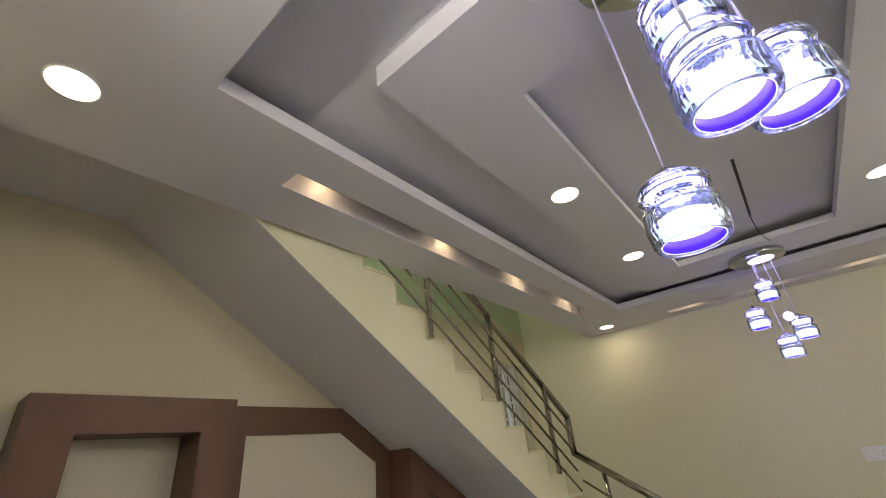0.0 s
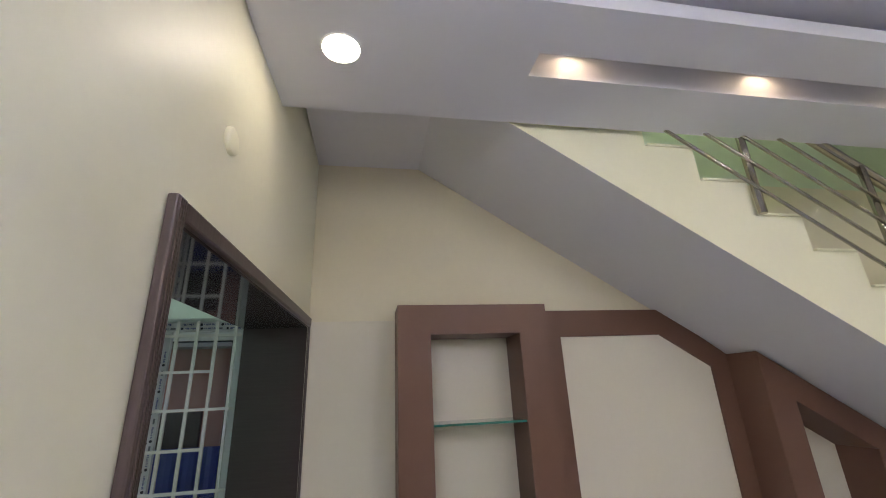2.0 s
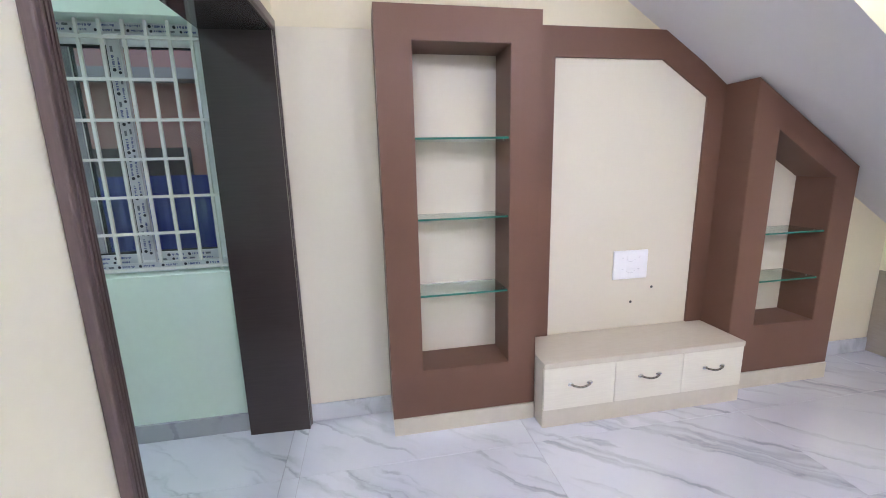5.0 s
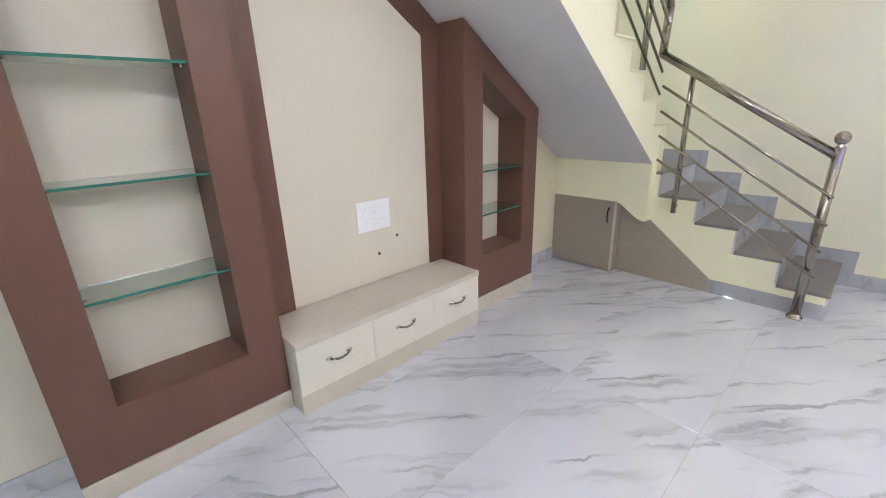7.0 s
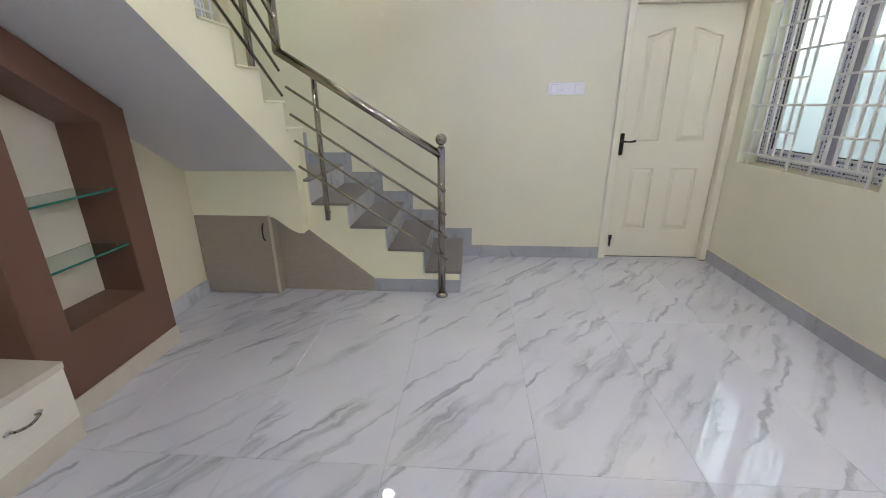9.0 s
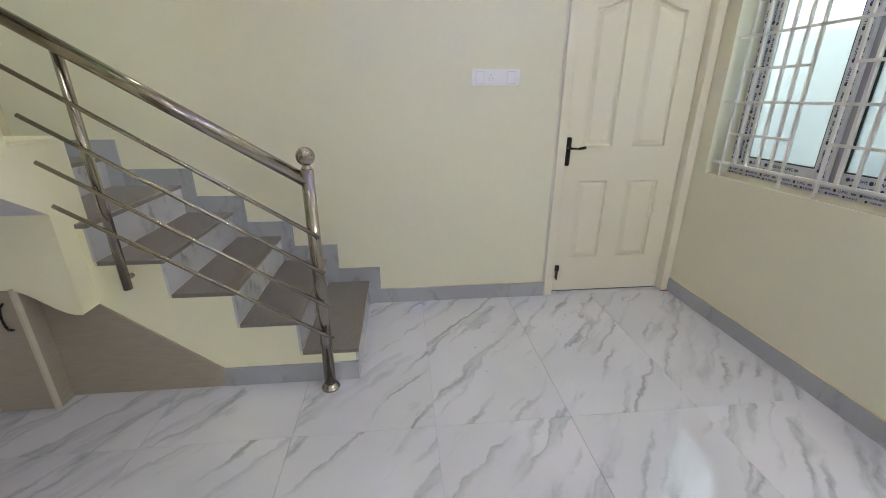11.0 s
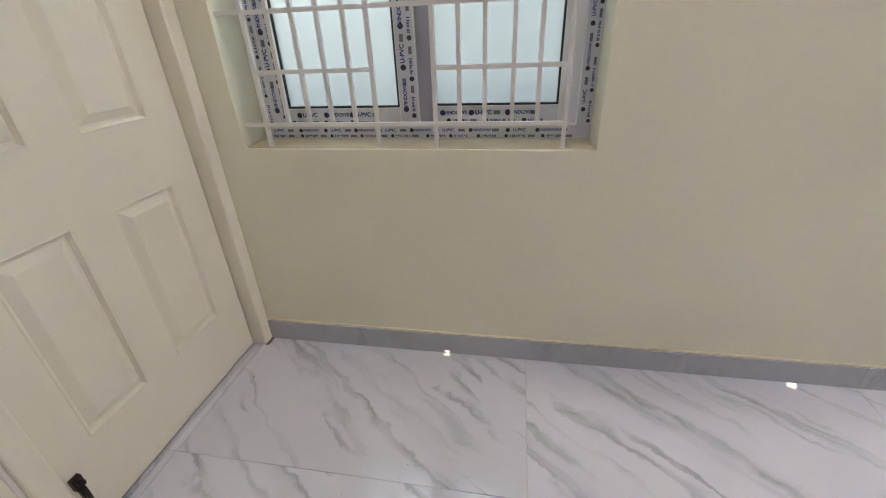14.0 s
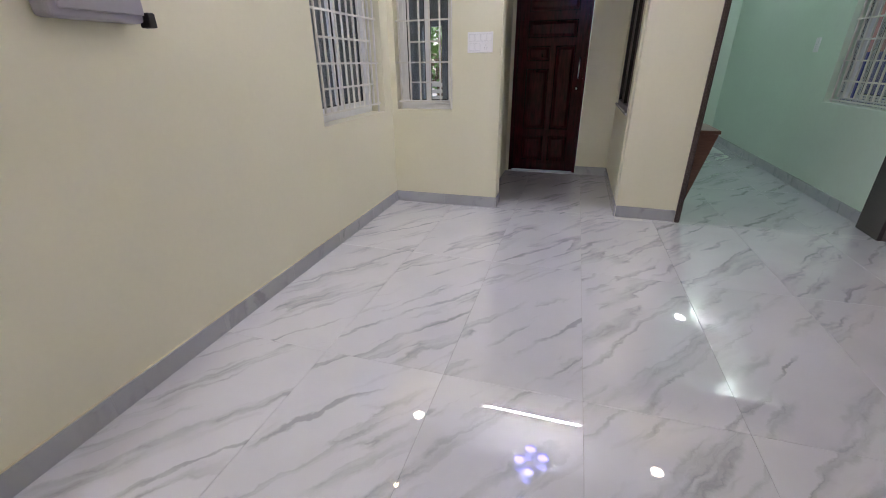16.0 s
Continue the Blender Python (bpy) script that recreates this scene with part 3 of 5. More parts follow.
# lower flight: solid with a sloping underside
outline = [(X0, 0.0)]
for i in range(5):
    outline += [(X0 - i * RUN1, (i + 1) * RISE - 0.02), (X0 - (i + 1) * RUN1 if i < 4 else LX, (i + 1) * RISE - 0.02)]
outline += [(LX, 6 * RISE - 0.02), (XW, 6 * RISE - 0.02), (XW, 0.62), (-1.45, 0.60), (-1.25, 0.47), (-0.79, 0.1), (-0.79, 0.0)]
part("lower_flight", prism(outline, 'y', YF, YN), STAIRCREAM, stairs)
for i in range(5):
    x = X0 - i * RUN1
    z = (i + 1) * RISE
    part("riser", boxes((x, x + 0.012, YF, YN, z - RISE, z - 0.02)), RISER, stairs, "pale veined marble riser")
    back = x - RUN1 if i < 4 else LX
    bm = soft_box(back + 0.012, x + 0.018, YF - 0.004, YN, z - 0.02, z, 0.004)
    for k in range(3):
        gx = x - 0.015 - k * 0.014
        add_box(bm, gx, gx + 0.005, YF + 0.02, YN - 0.02, z, z + 0.0012)
    part("tread", bm, TREAD, stairs, "brown ribbed tile tread")
    # stepped marble skirting against the north wall
    part("step_skirting", boxes((back + 0.09, x + 0.09, YN - 0.011, YN, max(0.0, z - RISE), z + 0.095)), SKIRT, stairs, "grey marble step skirting")
part("step_skirting", boxes((XW, LX + 0.09, YN - 0.011, YN, 5 * RISE, 6 * RISE + 0.095)), SKIRT, stairs, "grey marble step skirting")
part("riser", boxes((LX, LX + 0.012, YF + 0.08, YN, 5 * RISE, 6 * RISE - 0.02)), RISER, stairs, "pale veined marble riser")
part("landing_tile", boxes((XW, LX + 0.018, 4.06, YN, 6 * RISE - 0.02, 6 * RISE)), TREAD, stairs, "brown tiled landing")
part("foot_skirting", boxes((-0.79, X0 + 0.012, YF - 0.012, YF, 0.0, 0.098)), SKIRT, stairs, "grey marble skirting at the foot of the stairs")

# upper flight: sawtooth on top, one slope below
RUN2, RISE2 = 0.2425, 0.1655
Y0, ZB = 4.04, 1.0
saw = [(Y0, 0.93)]
y, z = Y0, ZB
steps = []
while z + RISE2 < 3.07:
    z += RISE2
    saw.append((y, z))
    steps.append((y, z))
    y -= RUN2
    saw.append((y, z))
saw += [(0.667, z), (0.667, ZSLAB), (3.87, soffit_z(3.87)), (3.98, soffit_z(3.87))]
mats = [0] * len(saw)
mats[saw.index((0.667, ZSLAB))] = 1
part("upper_flight", prism(saw, 'x', XW, XST, mats), [STAIRCREAM, SOFFIT], stairs)
for y, z in steps:
    part("tread", soft_box(XW, XST + 0.012, y - RUN2 + 0.006, y + 0.012, z, z + 0.012, 0.003, 1), STAIRCREAM, stairs, "pale stone tread edge")
    part("step_skirting", boxes((XW, XW + 0.012, y - RUN2, y, z, z + 0.1)), RISER, stairs)

# plaster beam between the flights with its S-curved underside
curve = [(XW, 0.90), (XW, 0.592), (-1.50, 0.592)]
for k in range(1, 13):
    s = k / 12
    curve.append((-1.50 + 0.235 * s, 0.592 - 0.122 * (3 * s * s - 2 * s ** 3)))
curve += [(-1.25, 0.47), (-1.25, soffit_z(3.87))]
curve[0] = (XW, soffit_z(3.87))
part("stair_beam", prism(curve, 'y', 3.87, YF), STAIRCREAM, stairs)
part("side_cheek", boxes((XST - 0.1, XST + 0.002, YF + 0.001, 4.046, 0.5, 1.1655)), STAIRCREAM, stairs)

# beige boarding below the lower flight
panel = [(-1.50, 0.0), (-0.79, 0.0), (-0.79, 0.1), (-1.25, 0.47), (-1.37, 0.53), (-1.50, 0.592)]
boarding = thing("stair_boarding", "beige laminate boarding below the stair slope", "panel")
part("board", prism(panel, 'y', YF - 0.008, YF + 0.02), TAUPE, boarding)

cup = thing("under_stair_cupboard", "taupe laminate cupboard with one door under the stairs", "cupboard")
part("body", boxes((XW, -1.478, 3.884, YF - 0.01, 0.0, 0.596)), TAUPE, cup)
cd = part("door", soft_box(XW + 0.004, -1.491, 3.866, 3.883, 0.008, 0.590, 0.002), TAUPE, cup)
bm = bmesh.new()
pts = [Vector((-1.530, 3.866 - d, 0.477 + h)) for h, d in ((0.062, 0.0), (0.050, 0.020), (0.025, 0.027), (0.0, 0.029), (-0.025, 0.027), (-0.050, 0.020), (-0.062, 0.0))]
for a, b in zip(pts, pts[1:]):
    rod(bm, a, b, 0.005, 10)
part("handle", bm, IRON, cd, "dark bow handle")
part("edge_strip", boxes((-1.490, -1.478, 3.862, 3.884, 0.0, 0.600)), SAND, cup)

# ---------------------------------------------------------------- stainless railing
rail = thing("stair_railing", "polished stainless steel stair railing with ball-topped newel", "railing")
NX, NY = -0.285, 3.9
bm = bmesh.new()
rod(bm, (NX, NY, 0.004), (NX, NY, 1.055), 0.026, 24)
newel = part("newel_post", bm, STEEL, rail)
bm = bmesh.new()
lathe(bm, [(0.0, 0.0), (0.042, 0.0), (0.044, 0.006), (0.041, 0.012), (0.036, 0.013), (0.036, 0.02), (0.030, 0.021), (0.030, 0.03), (0.026, 0.031)], (NX, NY, 0.001))
part("base_flange", bm, STEEL, newel)
bm = bmesh.new()
bmesh.ops.create_uvsphere(bm, u_segments=32, v_segments=20, radius=0.037, matrix=Matrix.Translation((NX, NY, 1.105)))
for f in bm.faces:
    f.smooth = True
part("ball", bm, STEEL, newel)
bm = bmesh.new()
lathe(bm, [(0.0, -0.02), (0.018, -0.02), (0.02, -0.008), (0.015, 0.0), (0.016, 0.02), (0.0, 0.03)], (NX, NY, 1.068))
part("collar", bm, STEEL, newel)
PX, PZ = -1.275, 1.625          # knee of the handrail
SL1 = (PZ - 1.005) / (PX - NX)
UY = 3.80
bm = bmesh.new()
rod(bm, (NX, NY, 1.005), (PX, NY - 0.04, PZ), 0.026, 24)
bmesh.ops.create_uvsphere(bm, u_segments=20, v_segments=12, radius=0.026, matrix=Matrix.Translation((PX, NY - 0.04, PZ)))
part("handrail", bm, STEEL, rail)
bm = bmesh.new()
rod(bm, (PX, NY - 0.04, PZ), (PX + 0.03, UY, 1.90), 0.026, 24)
bmesh.ops.create_uvsphere(bm, u_segments=20, v_segments=12, radius=0.026, matrix=Matrix.Translation((PX + 0.03, UY, 1.90)))
part("handrail", bm, STEEL, rail)
RX = PX + 0.05


def upper_rail(y, drop=0.0):
    return 1.90 + (UY - y) * 0.672 - drop


bm = bmesh.new()
rod(bm, (PX + 0.03, UY, 1.90), (RX, 0.75, upper_rail(0.75)), 0.026, 24)
part("handrail", bm, STEEL, rail)
bm = bmesh.new()
rod(bm, (-1.085, 3.925, 0.555), (-1.085, 3.91, 1.005 + SL1 * (-1.085 - NX)), 0.018, 18)
part("post", bm, STEEL, rail)
bm = bmesh.new()
rod(bm, (-1.085, 3.925, 0.60), (-1.085, YF, 0.60), 0.012, 12)
part("post_fixing", bm, STEEL, rail)
for k in range(4):
    zr = 0.778 - k * 0.161
    bm = bmesh.new()
    rod(bm, (-0.254 + k * 0.004, 3.866, zr), (-1.252 + k * 0.009, 3.868, zr + 0.004 + 0.648 * (0.994 - k * 0.004)), 0.0085, 12)
    part("bar", bm, STEEL, rail)
for y, z in ((2.11, 2.325), (2.76, 1.99), (3.43, 1.505), (1.47, 2.83)):
    bm = bmesh.new()
    rod(bm, (RX, y, z), (RX, y, upper_rail(y)), 0.018, 18)
    part("post", bm, STEEL, rail)
for k in range(4):
    bm = bmesh.new()
    d = 0.19 + k * 0.136
    rod(bm, (RX + 0.02, 3.70, upper_rail(3.70, d)), (RX + 0.02, 0.8, upper_rail(0.8, d)), 0.0085, 12)
    part("bar", bm, STEEL, rail)

# ---------------------------------------------------------------- shelf units and television wall
XF = -1.80
XB = XW + 0.004


def shelf_unit(label, outer, inner, shelves, plinth):
    """A brown tower with an open niche: outer and inner outlines as (y, z) pairs with the same number of corners."""
    unit = thing("shelf_unit", label, "shelf unit", "brown wall units")
    bm = bmesh.new()
    n = len(outer)
    fo = [bm.verts.new((XF, *p)) for p in outer]
    fi = [bm.verts.new((XF, *p)) for p in inner]
    bo = [bm.verts.new((XB, *p)) for p in outer]
    bi = [bm.verts.new((XB, *p)) for p in inner]
    for i in range(n):
        j = (i + 1) % n
        bm.faces.new((fo[i], fo[j], fi[j], fi[i]))
        bm.faces.new((fo[i], bo[i], bo[j], fo[j]))
        bm.faces.new((fi[i], fi[j], bi[j], bi[i]))
        bm.faces.new((bo[i], bi[i], bi[j], bo[j]))
    bmesh.ops.recalc_face_normals(bm, faces=bm.faces[:])
    edges = [e for e in bm.edges if abs(e.verts[0].co.x - XF) < 1e-4 and abs(e.verts[1].co.x - XF) < 1e-4
             and len([f for f in e.link_faces if abs(f.normal.x) < 0.5]) == 1]
    bmesh.ops.bevel(bm, geom=edges, offset=0.003, segments=2, affect='EDGES')
    part("carcass", bm, BROWN, unit)
    y0, y1 = min(p[0] for p in inner), max(p[0] for p in inner)
    part("back_panel", prism(inner, 'x', XW + 0.001, XW + 0.006), BEIGE, unit, "beige niche back")
    part("plinth", boxes((XB, XF + 0.008, outer[0][0] + 0.002, outer[1][0] - 0.002, 0.0, plinth)), SAND, unit, "sand laminate plinth")
    for z in shelves:
        sh = part("shelf", boxes((XW + 0.01, XF - 0.018, y0 + 0.002, y1 - 0.002, z - 0.005, z + 0.005)), SHELF, unit, "clear green-edged glass shelf")
        part("shelf_edge", boxes((XF - 0.018, XF - 0.0155, y0 + 0.002, y1 - 0.002, z - 0.005, z + 0.005)), EDGE, sh, "polished green edge")
        for yy in (y0 + 0.006, y1 - 0.006):
            bm = bmesh.new()
            rod(bm, (XF - 0.07, yy, z - 0.012), (XF - 0.07, yy, z - 0.005), 0.006, 10)
            part("shelf_peg", bm, CHROME, unit)
    return unit


shelf_unit("tall brown laminate tower with three glass shelves", [(0.52, 0.09), (1.28, 0.09), (1.28, 2.04), (0.52, 2.04)],
           [(0.68, 0.345), (1.13, 0.345), (1.13, 1.895), (0.68, 1.895)], (1.485, 1.11, 0.731), 0.09)
shelf_unit("brown slope-topped tower with two glass shelves below the stairs",
           [(2.476, 0.10), (3.215, 0.10), (3.215, soffit_z(3.215) - 0.012), (2.476, soffit_z(2.476) - 0.012)],
           [(2.64, 0.395), (3.062, 0.395), (3.062, 1.245), (2.64, 1.505)], (0.937, 0.656), 0.10)

surround = thing("television_surround", "flat brown laminate frame round a beige television panel", "wall panel")
outer = [(1.282, 0.37), (1.282, 2.04), (2.095, 2.04), (2.474, soffit_z(2.474) - 0.012), (2.474, 0.37)]
inner = [(1.442, 0.37), (1.442, 1.893), (2.066, 1.893), (2.363, 1.703), (2.363, 0.37)]
bm = bmesh.new()
for x in (XB, XB + 0.022):
    o = [bm.verts.new((x, *p)) for p in outer]
    q = [bm.verts.new((x, *p)) for p in inner]
    for i in range(4):
        bm.faces.new((o[i], o[i + 1], q[i + 1], q[i]))
vs = list(bm.verts)
for base in (0, 5):
    for i in range(4):
        a, b = vs[base + i], vs[base + i + 1]
        c, d = vs[10 + base + i], vs[10 + base + i + 1]
        bm.faces.new((a, b, d, c))
part("band", bm, BROWN, surround)
part("panel", prism(inner, 'x', XB, XB + 0.006), BEIGE, surround, "beige television panel")

cab = thing("television_cabinet", "low sand laminate television cabinet with three drawers", "cabinet")
CX = -1.69
part("body", boxes((XB, CX - 0.018, 1.283, 2.474, 0.0, 0.335)), SAND, cab)
part("plinth", boxes((CX - 0.016, CX - 0.004, 1.283, 2.474, 0.0, 0.098)), SAND, cab)
part("top", soft_box(XB, CX + 0.004, 1.2825, 2.4745, 0.336, 0.366, 0.002), SAND, cab)
for a, b in ((1.285, 1.684), (1.687, 2.090), (2.093, 2.472)):
    dr = part("drawer", soft_box(CX - 0.017, CX, a, b, 0.101, 0.333, 0.0015), IVORY, cab, "ivory laminate drawer front")
    c = (a + b) / 2
    bm = bmesh.new()
    pts = [Vector((CX, c - 0.052, 0.236)), Vector((CX + 0.02, c - 0.045, 0.236)), Vector((CX + 0.026, c - 0.02, 0.230)), Vector((CX + 0.027, c, 0.228)),
           Vector((CX + 0.026, c + 0.02, 0.230)), Vector((CX + 0.02, c + 0.045, 0.236)), Vector((CX, c + 0.052, 0.236))]
    for p, q in zip(pts, pts[1:]):
        rod(bm, p, q, 0.0055, 10)
    part("handle", bm, STEEL, dr, "steel bow handle")
    for s in (-1, 1):
        bm = bmesh.new()
        bmesh.ops.create_uvsphere(bm, u_segments=12, v_segments=8, radius=0.011, matrix=Matrix.Translation((CX + 0.004, c + s * 0.054, 0.236)) @ Matrix.Diagonal((0.5, 1.5, 1, 1)))
        part("handle_foot", bm, CHROME, dr)


# ---------------------------------------------------------------- switch plates
def switch_plate(label, m, w, h, cells):
    """A white plate lying in its own xz plane, front towards -y, set at the pose m; cells: (kind, x, z, w, h)."""
    ob = thing("switch_plate", label, "switch plate")
    ob.matrix_world = m
    part("plate", soft_box(-w / 2, w / 2, -0.011, 0.0, -h / 2, h / 2, 0.003), PLASTIC, ob)
    for kind, x, z, cw, ch in cells:
        if kind == "rocker":
            part("rocker", soft_box(x - cw / 2, x + cw / 2, -0.016, -0.010, z - ch / 2, z + ch / 2, 0.002), PLASTIC, ob)
            part("seam", boxes((x - cw / 2 - 0.0015, x + cw / 2 + 0.0015, -0.0116, -0.0105, z - ch / 2 - 0.0015, z + ch / 2 + 0.0015)), GREYP, ob)
        if kind == "socket":
            part("socket_face", soft_box(x - cw / 2, x + cw / 2, -0.0135, -0.010, z - ch / 2, z + ch / 2, 0.002), PLASTIC, ob)
            bm = bmesh.new()
            for px, pz, r in ((0, 0.014, 0.0042), (-0.010, -0.004, 0.0036), (0.010, -0.004, 0.0036), (-0.008, -0.016, 0.003), (0.008, -0.016, 0.003)):
                rod(bm, (x + px, -0.0142, z + pz), (x + px, -0.012, z + pz), r, 10)
            part("socket_holes", bm, GREYP, ob)
        if kind == "outlet":
            bm = bmesh.new()
            for q in range(9):
                t0, t1 = math.pi * (1.12 + 0.76 * q / 9), math.pi * (1.12 + 0.76 * (q + 1) / 9)
                bm.faces.new([bm.verts.new((x + r * math.cos(t), -0.0116, z + 0.006 + r * 0.75 * math.sin(t))) for r, t in ((0.03, t0), (0.03, t1), (0.027, t1), (0.027, t0))])
            part("outlet_line", bm, GREYP, ob)
            part("outlet_face", soft_box(x - 0.024, x + 0.024, -0.0128, -0.010, z - 0.012, z + 0.018, 0.0015), PLASTIC, ob)
            for dx in (-cw / 2, cw / 2):
                part("screw", boxes((x + dx - 0.006, x + dx + 0.006, -0.0122, -0.0105, z + 0.006, z + 0.0085)), GREYP, ob)
        if kind == "knob":
            bm = bmesh.new()
            rod(bm, (x, -0.024, z), (x, -0.010, z), 0.013, 20)
            add_box(bm, x - 0.003, x + 0.003, -0.028, -0.022, z - 0.013, z + 0.013)
            part("regulator_knob", bm, PLASTIC, ob)
    return ob


switch_plate("white switch plate with socket and regulator on cream wall", pose(0.655, YN, 1.43), 0.285, 0.092,
             [("rocker", -0.095, 0, 0.046, 0.062), ("socket", -0.032, 0, 0.06, 0.062), ("knob", 0.034, 0.0, 0.03, 0.03), ("rocker", 0.090, 0, 0.05, 0.062)])
switch_plate("white double socket plate on the television panel", pose(XB + 0.006, 1.957, 0.762, 0, 0, 90), 0.222, 0.172,
             [("outlet", 0.0, 0.036, 0.105, 0.05), ("outlet", 0.0, -0.034, 0.105, 0.05)])
switch_plate("white many-gang switch plate beside the entrance", pose(1.17, YSE, 1.43, 0, 0, 180), 0.215, 0.155,
             [("rocker", -0.07, 0.035, 0.04, 0.05), ("rocker", -0.02, 0.035, 0.04, 0.05), ("rocker", 0.03, 0.035, 0.04, 0.05), ("rocker", 0.078, 0.035, 0.04, 0.05),
              ("rocker", -0.07, -0.035, 0.04, 0.05), ("rocker", -0.02, -0.035, 0.04, 0.05), ("socket", 0.05, -0.035, 0.07, 0.052)])
switch_plate("small white switch plate in the green side room", pose(XW + 0.007, -1.96, 1.40, 0, 0, 90), 0.09, 0.14, [("rocker", 0, 0.03, 0.045, 0.05), ("socket", 0, -0.032, 0.055, 0.052)])

# round blank cover over the doorway
cover = thing("junction_cover", "small round cream-painted junction cover on cream wall", "cover plate")
bm = bmesh.new()
lathe(bm, [(0.0, 0.012), (0.032, 0.012), (0.037, 0.009), (0.038, 0.0)], (-0.80, YS, 2.275), 28, 'Y')
part("cap", bm, STAIRCREAM, cover)

# two cable holes in the television panel
for y, z in ((2.115, 0.612), (1.98, 0.528)):
    hole = thing("cable_hole", "small dark round cable hole in the television panel", "hole", "cable holes")
    bm = bmesh.new()
    lathe(bm, [(0.0, 0.0), (0.0055, 0.0005), (0.008, 0.001), (0.0085, -0.0005)], (XB + 0.0065, y, z), 16, 'X')
    part("grommet", bm, BLACK, hole)

# distribution box on the east wall
box = thing("distribution_box", "grey steel electrical distribution box on the cream wall", "electrical box")
part("case", soft_box(1.925, XE, 2.44, 2.765, 1.425, 1.76, 0.016, 3), METALBOX, box)
part("door", soft_box(1.915, 1.927, 2.446, 2.735, 1.45, 1.745, 0.004), METALBOX, box)
part("hinge_corner", soft_box(1.906, 1.955, 2.412, 2.442, 1.412, 1.462, 0.004), BLACK, box, "black plastic corner")


# ---------------------------------------------------------------- doorway lining
lining = tagged(new("doorway_lining"), "dark polished stone door lining with brown edge moulding", "door frame", kind="structure")
YB = YS - 0.285
part("side_lining", boxes((-1.985, -1.955, YB - 0.008, YS + 0.008, 0.0, 1.961)), LINING, lining)
part("side_lining", boxes((-0.610, -0.580, YB - 0.008, YS + 0.008, 0.0, 1.961)), LINING, lining)
part("head_lining", boxes((-1.985, -0.580, YB - 0.008, YS + 0.008, 1.961, 1.988)), LINING, lining)
for x0, x1, deep in ((-2.02, -1.982, 0.010), (-0.606, -0.567, 0.022)):
    bm = soft_box(x0, x1, YS + 0.001, YS + deep, 0.0, 2.012, 0.004)
    for k in range(3):
        add_box(bm, x0 + 0.008 + k * (x1 - x0 - 0.016) / 3, x0 + 0.008 + (k + 0.55) * (x1 - x0 - 0.016) / 3, YS + deep, YS + deep + 0.0025, 0.0, 2.005)
    part("moulding", bm, TRIM, lining)
part("moulding", soft_box(-1.982, -0.608, YS + 0.001, YS + 0.022, 1.969, 2.012, 0.006), TRIM, lining)


# the doorway wall stands a little out of square with the others
SKEW = Matrix.Translation((XW, YS, 0)) @ pose(0, 0, 0, 0, 0, -2.35) @ Matrix.Translation((-XW, -YS, 0))
for ob in (doorway_wall, doorway_skirting, cover, lining):
    ob.matrix_world = SKEW @ ob.matrix_world


# ---------------------------------------------------------------- windows with grilles
def lettering(parent, body, m, size, mat):
    """Printed letters lying on a frame."""
    cu = bpy.data.curves.new("film_lettering", 'FONT')
    cu.body, cu.size, cu.align_x, cu.align_y = body, size, 'CENTER', 'CENTER'
    cu.offset = size * 0.035
    cu.materials.append(mat)
    ob = new("film_lettering", cu)
    ob.parent = parent
    ob.matrix_local = m
    return ob


def film_marks(parent, a0, a1, where, width, words=False):
    """Printed protective film on a frame member: round marks, rows of print and grey blocks. where(a, b, lift) gives a point of the strip."""
    blue, grey, dark, film = bmesh.new(), bmesh.new(), bmesh.new(), bmesh.new()

    def patch(bm, p0, p1, q0, q1, lift):
        bm.faces.new([bm.verts.new(where(p, q, lift)) for p, q in ((p0, q0), (p1, q0), (p1, q1), (p0, q1))])

    def disc(a, q, r):
        dark.faces.new([dark.verts.new(where(a + r * math.cos(t), q + r * math.sin(t), 0.0013)) for t in [v * math.pi / 6 for v in range(12)]])

    def print_row(bm, a, end, q, hgt):
        while a < end - 0.004:
            w = rnd.uniform(0.0022, 0.0042)
            patch(bm, a, a + w, q - hgt * rnd.choice((1.0, 1.0, 0.4)), q + hgt, 0.0012)
            a += w + rnd.choice((0.0014, 0.0014, 0.0045))
    patch(film, a0, a1, -width / 2, width / 2, 0.0006)
    rnd = random.Random(int((a0 * 7 + a1 * 13 + width * 100) * 1000))
    for q, size in ((0.17 * width, 0.13 * width), (-0.26 * width, 0.11 * width)):
        a = a0 + rnd.uniform(0.004, 0.05)
        turn = rnd.randrange(2)
        while a < a1 - 0.075:
            disc(a + size * 1.2, q, size * 1.2)
            a += size * 2.4 + 0.006
            n = min(0.055, a1 - a - 0.004)
            word = ("WINDOWS", "U-PVC")[turn]
            turn = 1 - turn
            if words and size > 0.12 * width and n > 0.05:
                org = Vector(where(a + 0.027, q, 0.0014))
                ex = Vector(where(a + 1.027, q, 0.0014)) - org
                ey = Vector(where(a + 0.027, q + 1, 0.0014)) - org
                m = Matrix((ex, ey, ex.cross(ey))).transposed().to_4x4()
                m.translation = org
                lettering(parent, word, m, size * (2.1 if turn else 2.5), INKB)
            else:
                print_row(blue, a, a + n, q, size * 0.8)
            a += n + 0.008
            if rnd.random() < 0.6 and a < a1 - 0.04:
                patch(grey, a, a + 0.024, q - size * 0.8, q + size * 0.8, 0.0012)
                a += 0.032
            a += rnd.uniform(0.004, 0.02)
    part("film", film, TAPE, parent, "grey-white protective film")
    for bm, m in ((blue, INKB), (grey, INKG), (dark, INKD)):
        if len(bm.faces):
            part("film_print", bm, m, parent)
        else:
            bm.free()


